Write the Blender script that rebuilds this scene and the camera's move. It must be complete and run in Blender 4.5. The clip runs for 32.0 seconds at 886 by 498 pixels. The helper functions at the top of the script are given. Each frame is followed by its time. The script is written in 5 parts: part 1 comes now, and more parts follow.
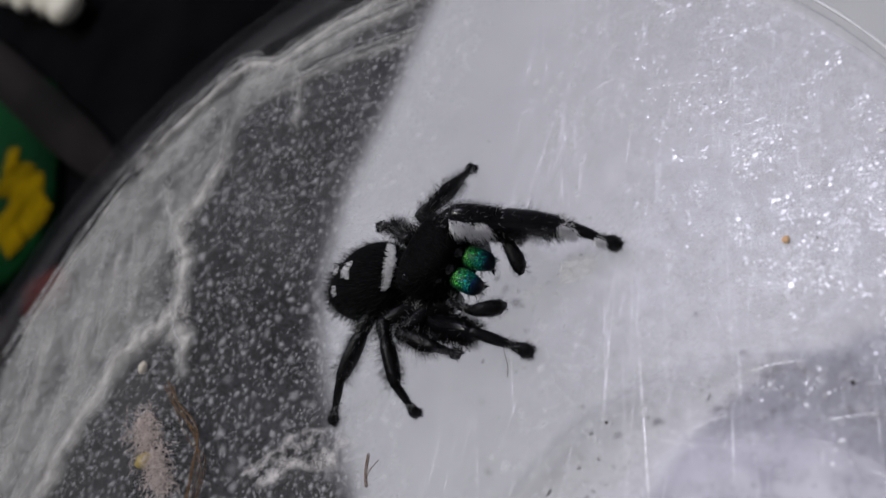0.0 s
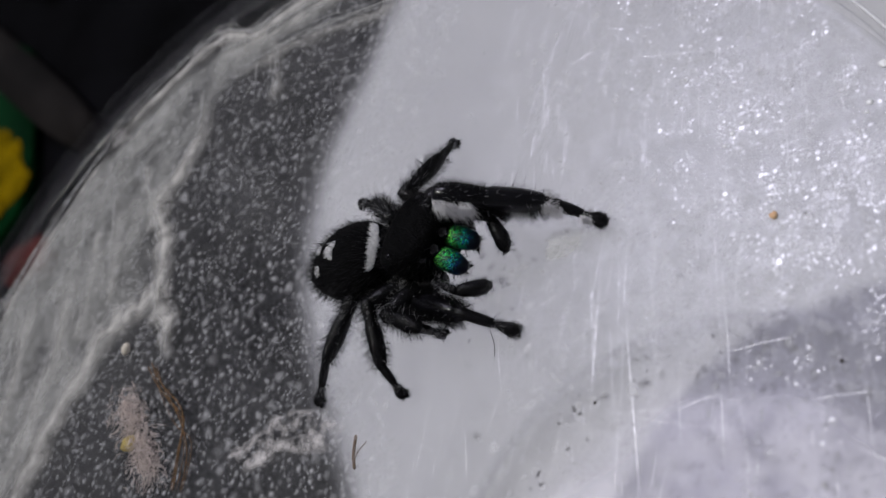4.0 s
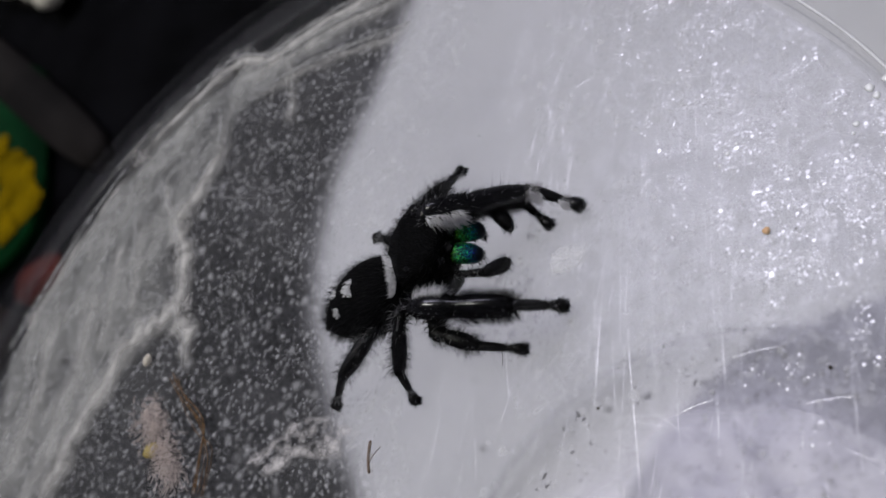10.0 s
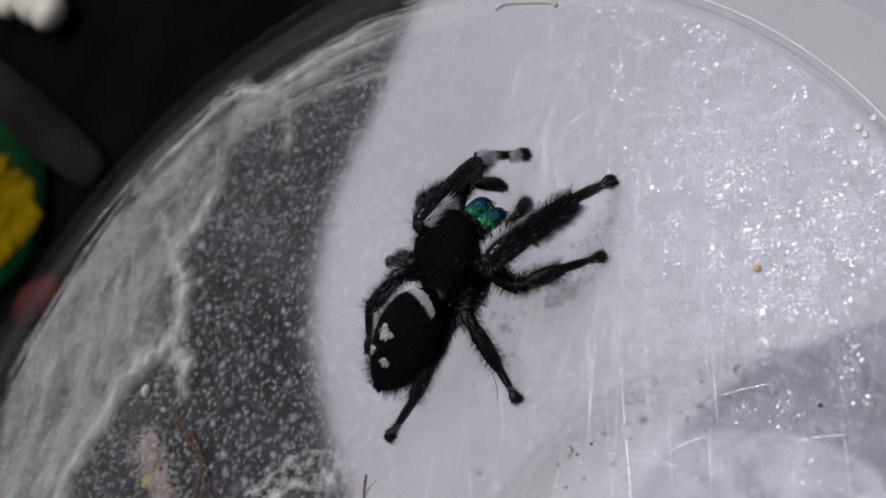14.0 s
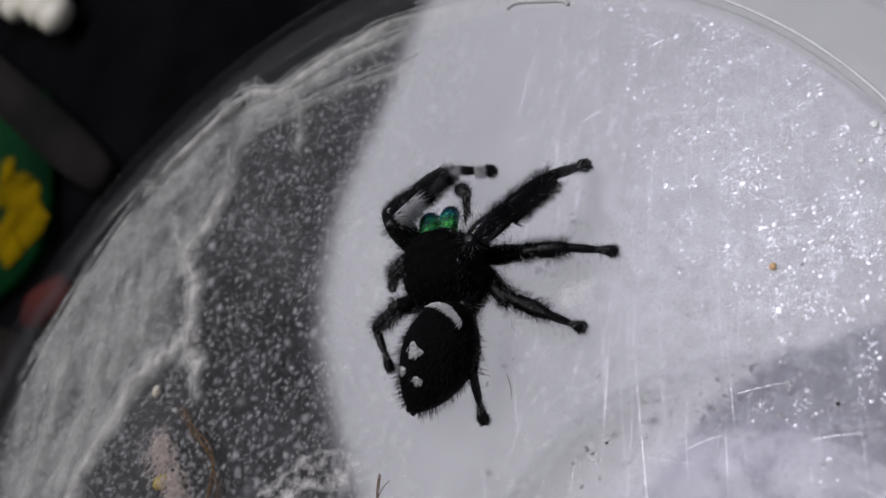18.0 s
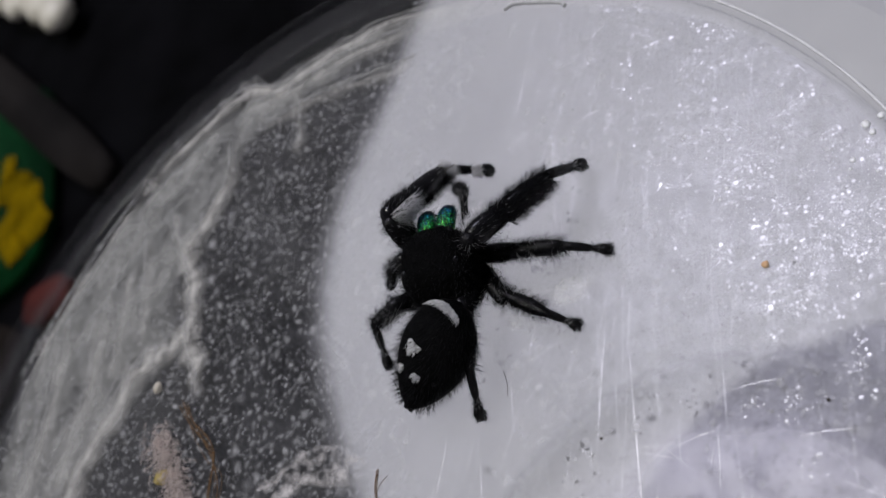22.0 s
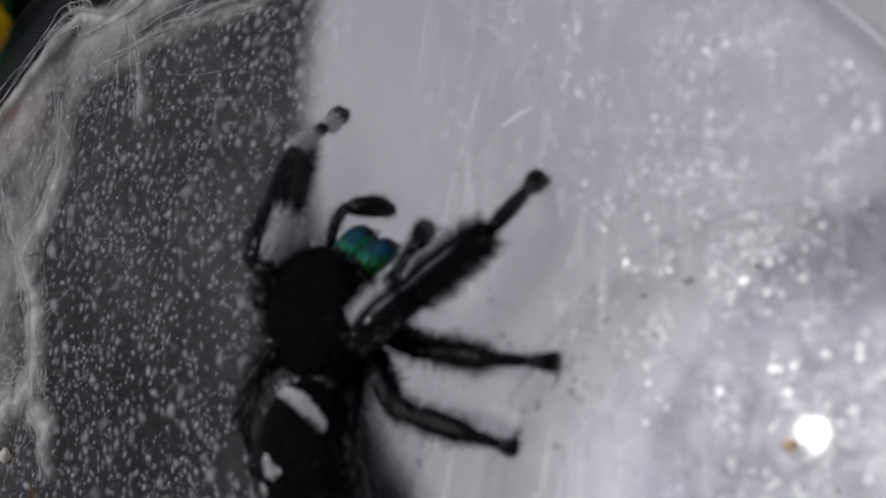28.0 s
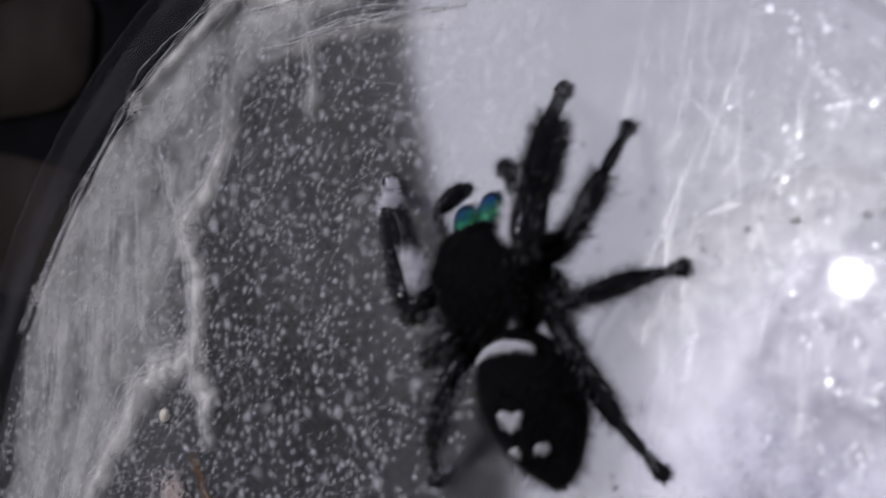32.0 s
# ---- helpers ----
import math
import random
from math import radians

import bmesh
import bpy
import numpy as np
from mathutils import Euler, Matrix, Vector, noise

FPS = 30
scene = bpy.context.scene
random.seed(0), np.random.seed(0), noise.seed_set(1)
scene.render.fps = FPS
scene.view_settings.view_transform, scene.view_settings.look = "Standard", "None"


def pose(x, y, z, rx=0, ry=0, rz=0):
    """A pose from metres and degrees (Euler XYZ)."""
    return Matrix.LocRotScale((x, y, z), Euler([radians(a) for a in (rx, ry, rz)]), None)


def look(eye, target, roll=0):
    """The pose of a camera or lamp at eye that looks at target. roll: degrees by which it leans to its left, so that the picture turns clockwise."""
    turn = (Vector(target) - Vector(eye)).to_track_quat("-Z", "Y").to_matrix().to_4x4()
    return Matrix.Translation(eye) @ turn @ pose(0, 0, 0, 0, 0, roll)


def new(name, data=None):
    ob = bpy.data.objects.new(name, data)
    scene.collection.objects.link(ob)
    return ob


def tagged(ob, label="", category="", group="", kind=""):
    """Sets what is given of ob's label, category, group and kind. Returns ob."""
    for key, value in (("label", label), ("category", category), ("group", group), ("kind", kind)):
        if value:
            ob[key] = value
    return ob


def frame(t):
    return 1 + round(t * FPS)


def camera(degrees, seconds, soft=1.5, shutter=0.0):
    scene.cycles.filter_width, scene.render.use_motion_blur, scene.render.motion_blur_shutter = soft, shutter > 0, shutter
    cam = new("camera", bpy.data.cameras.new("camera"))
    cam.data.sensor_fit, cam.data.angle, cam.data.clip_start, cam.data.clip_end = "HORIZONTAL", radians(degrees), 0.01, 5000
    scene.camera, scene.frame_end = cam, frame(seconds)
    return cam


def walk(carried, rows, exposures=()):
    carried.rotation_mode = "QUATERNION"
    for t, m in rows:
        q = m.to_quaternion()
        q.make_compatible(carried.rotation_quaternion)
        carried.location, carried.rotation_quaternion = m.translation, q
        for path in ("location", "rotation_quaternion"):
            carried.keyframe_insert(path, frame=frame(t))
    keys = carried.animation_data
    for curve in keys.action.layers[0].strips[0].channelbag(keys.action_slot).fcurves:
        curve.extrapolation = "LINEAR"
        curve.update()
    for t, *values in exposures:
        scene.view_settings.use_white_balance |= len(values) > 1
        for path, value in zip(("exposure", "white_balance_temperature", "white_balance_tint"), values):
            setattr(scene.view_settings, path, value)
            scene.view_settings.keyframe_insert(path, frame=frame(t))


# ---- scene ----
# Plan, in metres: a clear tapered cup stands on a table at the origin, closed by a flat
# lid at z = 0.0555; a jumping spider walks on the lid; white paper lies under the cup.
cam = camera(42.9, 32.0, soft=1.35, shutter=0.4)
cam.data.dof.use_dof = True
cam.data.dof.focus_distance, cam.data.dof.aperture_fstop = 0.0625, 64.0
METRES = 0.0925
BASE = pose(0.04317, -0.0081, 0.10311, -58.029, 32.869, 18.713)
ROWS = [
    (0.0, 0.0, 0.0, 0.0, 0.0, 0.0, -0.0),
    (0.5, -0.0011, -0.0004, 0.0002, -0.23, 0.02, 0.02),
    (1.0, -0.0014, -0.0051, -0.0008, -0.41, 0.11, 0.08),
    (1.5, -0.0001, -0.0013, 0.0011, -0.44, -0.01, 0.16),
    (2.0, 0.0026, 0.0082, 0.0101, -0.63, -0.58, 1.13),
    (2.5, 0.0035, 0.0179, 0.019, -0.53, -2.31, 1.69),
    (3.0, 0.0049, 0.009, 0.0215, -0.57, -2.58, 1.55),
    (3.5, 0.0004, 0.0095, 0.015, -0.83, -2.54, 1.18),
    (5.5, 0.0013, -0.0012, 0.0193, -0.7, -2.2, 1.12),
    (6.0, -0.0002, -0.0109, 0.0192, -0.8, -2.01, 1.11),
    (6.5, -0.0031, -0.0154, 0.0165, -0.98, -1.76, 1.06),
    (7.0, -0.0024, -0.0132, 0.0174, -0.98, -1.77, 1.08),
    (7.5, -0.0011, -0.0146, 0.0189, -0.85, -1.68, 1.14),
    (8.0, -0.0037, -0.0175, 0.017, -0.94, -1.52, 1.17),
    (8.5, -0.0025, -0.0164, 0.0158, -0.81, -1.48, 1.15),
    (9.0, -0.0061, -0.0227, 0.0137, -0.86, -1.35, 1.23),
    (9.5, -0.0056, -0.021, 0.0128, -0.74, -1.33, 1.2),
    (10.0, -0.0042, -0.0253, 0.0138, -0.63, -1.43, 1.16),
    (10.5, -0.0041, -0.0244, 0.0162, -0.64, -1.54, 1.18),
    (11.0, 0.0009, -0.0223, 0.0244, -0.34, -2.0, 1.31),
    (11.5, -0.0019, -0.0266, 0.021, -0.55, -1.69, 1.18),
    (12.0, -0.0035, -0.0295, 0.0217, -0.68, -1.62, 1.18),
    (12.5, -0.0017, -0.0311, 0.0244, -0.6, -1.54, 1.27),
    (13.0, -0.0022, -0.0282, 0.0265, -0.68, -1.28, 1.33),
    (13.5, -0.0022, -0.0298, 0.0271, -0.69, -0.93, 1.22),
    (14.0, -0.0021, -0.0326, 0.0273, -0.72, -0.75, 1.2),
    (14.5, -0.0008, -0.0304, 0.0306, -0.68, -0.74, 1.33),
    (16.5, -0.0064, -0.0251, 0.0279, -0.69, -0.45, 1.32),
    (17.0, -0.0071, -0.0232, 0.0278, -0.65, -0.48, 1.33),
    (17.5, -0.0058, -0.0249, 0.0278, -0.52, -0.54, 1.34),
    (18.0, -0.0075, -0.0304, 0.0251, -0.49, -0.6, 1.33),
    (18.5, -0.0071, -0.0323, 0.0249, -0.49, -0.64, 1.27),
    (19.0, -0.0076, -0.0356, 0.0254, -0.44, -0.68, 1.32),
    (19.5, -0.0079, -0.035, 0.0256, -0.45, -0.68, 1.36),
    (20.0, -0.008, -0.0337, 0.0249, -0.42, -0.61, 1.36),
    (20.5, -0.0066, -0.0356, 0.0254, -0.41, -0.63, 1.33),
    (21.0, -0.0064, -0.0347, 0.0259, -0.39, -0.7, 1.33),
    (21.5, -0.005, -0.0356, 0.0261, -0.37, -0.69, 1.31),
    (22.0, -0.0055, -0.0393, 0.0249, -0.45, -0.67, 1.3),
    (22.5, -0.0057, -0.04, 0.0242, -0.49, -0.65, 1.29),
    (23.0, -0.0067, -0.0426, 0.0241, -0.54, -0.71, 1.29),
    (23.5, -0.009, -0.0388, 0.0226, -0.7, -0.62, 1.37),
    (24.0, -0.0083, -0.0405, 0.0227, -0.68, -0.67, 1.36),
    (24.5, -0.0083, -0.0401, 0.0217, -0.69, -0.59, 1.37),
    (26.5, 0.0155, -0.0082, 0.0513, 0.39, -1.49, 2.01),
    (27.0, 0.0456, 0.0701, 0.1296, 1.28, -10.89, 4.81),
    (27.5, 0.0663, 0.1554, 0.1692, 2.35, -13.03, 5.79),
    (28.0, 0.0982, 0.2414, 0.1894, 2.43, -16.79, 6.83),
    (28.5, 0.0958, 0.2628, 0.2102, 1.53, -19.69, 7.3),
    (29.0, 0.0522, 0.2454, 0.2206, 1.27, -21.36, 7.44),
    (29.5, 0.0373, 0.2672, 0.2509, -3.05, -23.08, 1.65),
    (30.0, 0.0132, 0.2832, 0.2576, -3.02, -25.01, 1.69),
    (30.5, 0.0054, 0.2508, 0.2705, 0.61, -25.03, 1.96),
    (31.0, 0.0783, 0.2626, 0.3284, 5.94, -25.2, 2.81),
    (31.5, 0.0762, 0.2875, 0.3347, 5.66, -27.19, 3.56),
    (32.0, 0.0391, 0.2684, 0.3043, 5.94, -26.12, 3.84),
]
walk(cam, [(t, BASE @ pose(METRES * x, METRES * y, METRES * z, 90 + pitch, roll, yaw)) for t, x, y, z, yaw, pitch, roll in ROWS],
     exposures=((0.0, 0.04, 6500, 10), (26.5, 0.02, 6500, 10), (27.5, -0.2, 6500, 10), (29.5, -0.26, 6350, 13), (31.0, 0.2, 6230, 16), (32.0, 0.15, 6230, 16)))

# ---- light ----
world = bpy.data.worlds.new("room_air")
scene.world = world
world.use_nodes = True
world.node_tree.nodes["Background"].inputs["Color"].default_value = (0.76, 0.77, 0.80, 1)
world.node_tree.nodes["Background"].inputs["Strength"].default_value = 0.22
LAMP_AT = Vector((-0.56, -0.05, 1.62))
lamp_data = bpy.data.lights.new("ceiling_lamp_light", "AREA")
lamp_data.shape, lamp_data.size, lamp_data.energy = "DISK", 0.04, 12.0
lamp_data.color = (0.985, 0.985, 0.93)
lamp_light = new("ceiling_lamp_light", lamp_data)
lamp_light.matrix_world = look(LAMP_AT, (0, 0, 0.05))
# Unseen broad light, added for the lavender sheen on the lid's right side.
SHEEN_AT = Vector((-0.62, 0.80, 1.80))
sheen_data = bpy.data.lights.new("added_sheen_light", "AREA")
sheen_data.shape, sheen_data.size, sheen_data.energy = "DISK", 0.7, 19.0
sheen_data.color = (0.82, 0.80, 1.0)
sheen_light = new("added_sheen_light", sheen_data)
sheen_light.matrix_world = look(SHEEN_AT, (0, 0.01, 0.05))

ZP = 0.0555      # top face of the lid
RIM = 0.0378     # radius of the lid's inner panel
MM = 0.001
TABLE_Z = -0.009  # top of the table
SPREAD = 1.085   # the things on the table are laid out about the cup at this scale


def on_table(ob):
    """Sets a thing that was laid out at height 0 down on the table."""
    ob.matrix_basis = Matrix.LocRotScale((0.0445 * (1 - SPREAD), -0.008 * (1 - SPREAD), TABLE_Z), None, (SPREAD, SPREAD, SPREAD))
    return ob


# ---- materials ----
def material(name):
    m = bpy.data.materials.new(name)
    m.use_nodes = True
    return m, m.node_tree.nodes, m.node_tree.links, m.node_tree.nodes["Principled BSDF"]


def ramp(nodes, links, source, stops):
    r = nodes.new("ShaderNodeValToRGB")
    links.new(source, r.inputs["Fac"])
    els = r.color_ramp.elements
    while len(els) < len(stops):
        els.new(0.5)
    for e, (p, c) in zip(els, stops):
        e.position, e.color = p, (*c, 1) if len(c) == 3 else c
    return r.outputs["Color"]


def noise_tex(nodes, links, scale, detail=4, rough=0.6, stretch=(1, 1, 1)):
    tc = nodes.new("ShaderNodeTexCoord")
    mp = nodes.new("ShaderNodeMapping")
    mp.inputs["Scale"].default_value = stretch
    links.new(tc.outputs["Object"], mp.inputs["Vector"])
    n = nodes.new("ShaderNodeTexNoise")
    n.inputs["Scale"].default_value, n.inputs["Detail"].default_value, n.inputs["Roughness"].default_value = scale, detail, rough
    links.new(mp.outputs["Vector"], n.inputs["Vector"])
    return n.outputs["Fac"]


def surface(name, dark, light, scale, rough=0.6, metal=0.0, bump=0.0, bump_scale=None, spec=0.5, detail=5, stretch=(1, 1, 1)):
    """A solid material: two colours mixed by noise, with a fine bump."""
    m, nodes, links, b = material(name)
    links.new(ramp(nodes, links, noise_tex(nodes, links, scale, detail, 0.6, stretch), [(0.32, dark), (0.68, light)]), b.inputs["Base Color"])
    b.inputs["Roughness"].default_value, b.inputs["Metallic"].default_value = rough, metal
    b.inputs["Specular IOR Level"].default_value = spec
    if bump:
        bn = nodes.new("ShaderNodeBump")
        bn.inputs["Strength"].default_value, bn.inputs["Distance"].default_value = bump, 0.2 * MM
        links.new(noise_tex(nodes, links, bump_scale or scale * 6, 3), bn.inputs["Height"])
        links.new(bn.outputs["Normal"], b.inputs["Normal"])
    return m


def clear_plastic(name, haze, haze_colour, haze_noise, gloss_rough=0.03, scuff=0.0, tint=(0.97, 0.97, 0.98), amount=1.0):
    """Clear plastic: light passes, Fresnel gloss on top, a thin uneven milky haze and a scuffed sheen."""
    m, nodes, links, b = material(name)
    nodes.remove(b)
    out = nodes["Material Output"]
    tr = nodes.new("ShaderNodeBsdfTransparent")
    tr.inputs["Color"].default_value = (*tint, 1)
    df = nodes.new("ShaderNodeBsdfDiffuse")
    df.inputs["Color"].default_value = (*haze_colour, 1)
    n1 = noise_tex(nodes, links, haze_noise, 6, 0.65)
    fac = nodes.new("ShaderNodeMapRange")
    fac.inputs["From Min"].default_value, fac.inputs["From Max"].default_value = 0.35, 0.75
    fac.inputs["To Min"].default_value, fac.inputs["To Max"].default_value = haze * 0.5, haze * 1.6
    links.new(n1, fac.inputs["Value"])
    mix1 = nodes.new("ShaderNodeMixShader")
    links.new(fac.outputs["Result"], mix1.inputs["Fac"])
    links.new(tr.outputs["BSDF"], mix1.inputs[1])
    links.new(df.outputs["BSDF"], mix1.inputs[2])
    gl = nodes.new("ShaderNodeBsdfGlossy")
    gl.inputs["Roughness"].default_value = gloss_rough
    fr = nodes.new("ShaderNodeLayerWeight")
    fr.inputs["Blend"].default_value = 0.5
    pw = nodes.new("ShaderNodeMath")
    pw.operation = "POWER"
    pw.inputs[1].default_value = 5.0
    links.new(fr.outputs["Facing"], pw.inputs[0])
    sc = nodes.new("ShaderNodeMath")
    sc.operation = "MULTIPLY_ADD"
    sc.inputs[1].default_value, sc.inputs[2].default_value = 0.9 * amount, 0.04 * amount
    links.new(pw.outputs["Value"], sc.inputs[0])
    mix2 = nodes.new("ShaderNodeMixShader")
    links.new(sc.outputs["Value"], mix2.inputs["Fac"])
    links.new(mix1.outputs["Shader"], mix2.inputs[1])
    links.new(gl.outputs["BSDF"], mix2.inputs[2])
    last = mix2
    if scuff:
        g2 = nodes.new("ShaderNodeBsdfGlossy")
        g2.inputs["Roughness"].default_value = 0.32
        f2 = nodes.new("ShaderNodeMapRange")
        f2.inputs["From Min"].default_value, f2.inputs["From Max"].default_value = 0.4, 0.72
        f2.inputs["To Min"].default_value, f2.inputs["To Max"].default_value = scuff * 0.25, scuff * 1.5
        links.new(noise_tex(nodes, links, 900, 5, 0.7), f2.inputs["Value"])
        last = nodes.new("ShaderNodeMixShader")
        links.new(f2.outputs["Result"], last.inputs["Fac"])
        links.new(mix2.outputs["Shader"], last.inputs[1])
        links.new(g2.outputs["BSDF"], last.inputs[2])
    links.new(last.outputs["Shader"], out.inputs["Surface"])
    return m


def veil(name, colour, low, high, scale, stretch=(1, 1, 1), rough_gloss=0.0, spread=0.2):
    """A thin fibrous layer: opaque where the noise is strong, open where it is weak."""
    m, nodes, links, b = material(name)
    b.inputs["Base Color"].default_value = (*colour, 1)
    b.inputs["Roughness"].default_value = 0.45
    b.inputs["Specular IOR Level"].default_value = rough_gloss
    fac = nodes.new("ShaderNodeMapRange")
    fac.inputs["From Min"].default_value, fac.inputs["From Max"].default_value = 0.5 - spread, 0.5 + spread
    fac.inputs["To Min"].default_value, fac.inputs["To Max"].default_value = low, high
    links.new(noise_tex(nodes, links, scale, 6, 0.65, stretch), fac.inputs["Value"])
    links.new(fac.outputs["Result"], b.inputs["Alpha"])
    return m


TABLE = surface("dark_table_laminate", (0.0012, 0.0012, 0.0014), (0.004, 0.004, 0.005), 60, 0.8, bump=0.15, spec=0.02)
PAPER = surface("white_paper", (0.54, 0.54, 0.55), (0.63, 0.63, 0.63), 45, 0.85, bump=0.2, bump_scale=900)
LID = clear_plastic("clear_lid_plastic", 0.018, (0.85, 0.85, 0.88), 130, 0.045, scuff=0.024, amount=0.035)
CUP = clear_plastic("clear_cup_plastic", 0.012, (0.85, 0.85, 0.90), 70, 0.25, amount=0.15)
FLANGE = clear_plastic("clear_flange_plastic", 0.004, (0.8, 0.8, 0.82), 160, 0.10, scuff=0.001, amount=0.11)

BEAD_SHINE = veil("bead_shine_white", (0.93, 0.93, 0.95), 0.45, 1.0, 300, rough_gloss=0.6, spread=0.25)


def fringe_material():
    """Paper colour that thins out from the sheet to nothing, an added blur along its edge."""
    m, nodes, links, b = material("paper_edge_blur")
    b.inputs["Base Color"].default_value = (0.585, 0.585, 0.59, 1)
    b.inputs["Roughness"].default_value = 0.85
    at = nodes.new("ShaderNodeAttribute")
    at.attribute_name = "fade"
    mr = nodes.new("ShaderNodeMapRange")
    mr.inputs["From Min"].default_value, mr.inputs["From Max"].default_value = 0.2, 0.6
    mr.inputs["To Min"].default_value, mr.inputs["To Max"].default_value = 0.75, 1.1
    links.new(noise_tex(nodes, links, 900, 4), mr.inputs["Value"])
    mu = nodes.new("ShaderNodeMath")
    mu.operation, mu.use_clamp = "MULTIPLY", True
    links.new(at.outputs["Fac"], mu.inputs[0])
    links.new(mr.outputs["Result"], mu.inputs[1])
    links.new(mu.outputs["Value"], b.inputs["Alpha"])
    return m


EDGE_BLUR = fringe_material()
WALL = surface("wall_plaster", (0.5, 0.5, 0.52), (0.58, 0.58, 0.6), 4, 0.9)


# ---- mesh helpers ----
def obj(name, bm, mat, parent=None, label="", smooth=True):
    me = bpy.data.meshes.new(name)
    bm.to_mesh(me)
    bm.free()
    for p in me.polygons:
        p.use_smooth = smooth
    for mt in (mat if isinstance(mat, (list, tuple)) else [mat]):
        me.materials.append(mt)
    ob = new(name, me)
    if parent is not None:
        ob.parent = parent
    if label:
        ob["label"] = label
    return ob


def part(name, bm, mat, parent, label=""):
    return obj(name, bm, mat, parent, label)


def lathe(bm, profile, n=96, closed=False):
    """Turns a profile of (radius, height) about z."""
    rings = [[bm.verts.new((r * math.cos(2 * math.pi * i / n), r * math.sin(2 * math.pi * i / n), z)) for i in range(n)] for r, z in profile]
    pairs = list(zip(rings, rings[1:])) + ([(rings[-1], rings[0])] if closed else [])
    for a, b in pairs:
        for i in range(n):
            bm.faces.new((a[i], a[(i + 1) % n], b[(i + 1) % n], b[i]))
    return rings


def box_bm(sx, sy, sz, bevel=0.0, at=(0, 0, 0)):
    bm = bmesh.new()
    bmesh.ops.create_cube(bm, size=1.0)
    bmesh.ops.scale(bm, vec=(sx, sy, sz), verts=bm.verts)
    bmesh.ops.translate(bm, vec=at, verts=bm.verts)
    if bevel:
        bmesh.ops.bevel(bm, geom=bm.edges[:], offset=bevel, segments=2, affect="EDGES")
    return bm


# ---- room and table ----
def room():
    for name, size, at in (("wall_north", (4.2, 0.1, 2.6), (0, 2.05, 0.55)), ("wall_south", (4.2, 0.1, 2.6), (0, -2.05, 0.55)),
                           ("wall_east", (0.1, 4.0, 2.6), (2.05, 0, 0.55)), ("wall_west", (0.1, 4.0, 2.6), (-2.05, 0, 0.55)),
                           ("ceiling", (4.2, 4.2, 0.1), (0, 0, 1.9)), ("floor", (4.2, 4.2, 0.1), (0, 0, -0.8))):
        ob = obj(name, box_bm(*size), WALL, smooth=False)
        ob.location = at
        tagged(ob, "plain pale painted " + name.split("_")[0] + " of a small room", name.split("_")[0], kind="structure")


room()
table = new("table")
tagged(table, "black laminate table top under a plastic cup", "table")
table.location = (0, 0, TABLE_Z)
part("tabletop", box_bm(1.1, 0.8, 0.03, 0.003, (0, 0, -0.015)), TABLE, table)
for sx in (-0.5, 0.5):
    for sy in (-0.35, 0.35):
        part("leg", box_bm(0.05, 0.05, 0.711, 0.004, (sx, sy, -0.3855)), TABLE, table)

def smooth_curve(pts, steps=12):
    """Points on a smooth curve through a few control points."""
    pts = [Vector(p) for p in pts]
    out = []
    for i in range(len(pts) - 1):
        p0, p1, p2, p3 = pts[max(i - 1, 0)], pts[i], pts[i + 1], pts[min(i + 2, len(pts) - 1)]
        for s in range(steps):
            t = s / steps
            out.append(0.5 * ((2 * p1) + (p2 - p0) * t + (2 * p0 - 5 * p1 + 4 * p2 - p3) * t * t + (3 * p1 - p0 - 3 * p2 + p3) * t ** 3))
    out.append(pts[-1])
    return out


def paper_sheet():
    bm = bmesh.new()
    edge = smooth_curve([(-0.046, 0.34, 0), (-0.054, 0.12, 0), (-0.0585, 0.080, 0), (-0.0598, 0.067, 0), (-0.0618, 0.056, 0), (-0.0622, 0.046, 0), (-0.0592, 0.033, 0), (-0.0512, 0.0195, 0), (-0.040, 0.0045, 0), (-0.028, -0.012, 0), (-0.018, -0.06, 0), (-0.01, -0.3, 0)], 10)
    top = [bm.verts.new((p.x, p.y, 0.0006)) for p in edge]
    right = [bm.verts.new((0.35, p.y, 0.0006)) for p in edge]
    low = [bm.verts.new((p.x, p.y, 0.0)) for p in edge]
    for i in range(len(edge) - 1):
        bm.faces.new((top[i], top[i + 1], right[i + 1], right[i]))
        bm.faces.new((low[i], low[i + 1], top[i + 1], top[i]))
    bmesh.ops.recalc_face_normals(bm, faces=bm.faces)
    ob = obj("paper_sheet", bm, PAPER, smooth=False)
    # Added fading strip: softens the sheet's edge the way focus blur would.
    bm = bmesh.new()
    fade = bm.verts.layers.float.new("fade")
    rows = []
    for i, p in enumerate(edge):
        d = (edge[min(i + 1, len(edge) - 1)] - edge[max(i - 1, 0)]).normalized()
        out = Vector((d.y, -d.x, 0))
        out = out if out.x < 0 else -out
        w = 0.0056 + 0.0016 * noise.noise(Vector((i * 0.4, 0, 0)))
        row = []
        for f in (-0.12, 0.15, 0.35, 0.6, 0.8, 1.0):
            v = bm.verts.new((p.x + out.x * w * f, p.y + out.y * w * f, 0.00068))
            v[fade] = max(0.0, min(1.0, 1 - f)) ** 2.4
            row.append(v)
        rows.append(row)
    for a, b in zip(rows, rows[1:]):
        for j in range(5):
            bm.faces.new((a[j], a[j + 1], b[j + 1], b[j]))
    part("edge_blur", bm, EDGE_BLUR, ob, "added fading strip that blurs the paper's edge")
    on_table(ob)
    return tagged(ob, "white paper sheet with a curved edge under the cup", "paper")


paper_sheet()


# ---- the cup and its lid ----
cup = new("plastic_cup")
tagged(cup, "clear tapered plastic cup with silk-covered lid, standing on white paper", "cup")


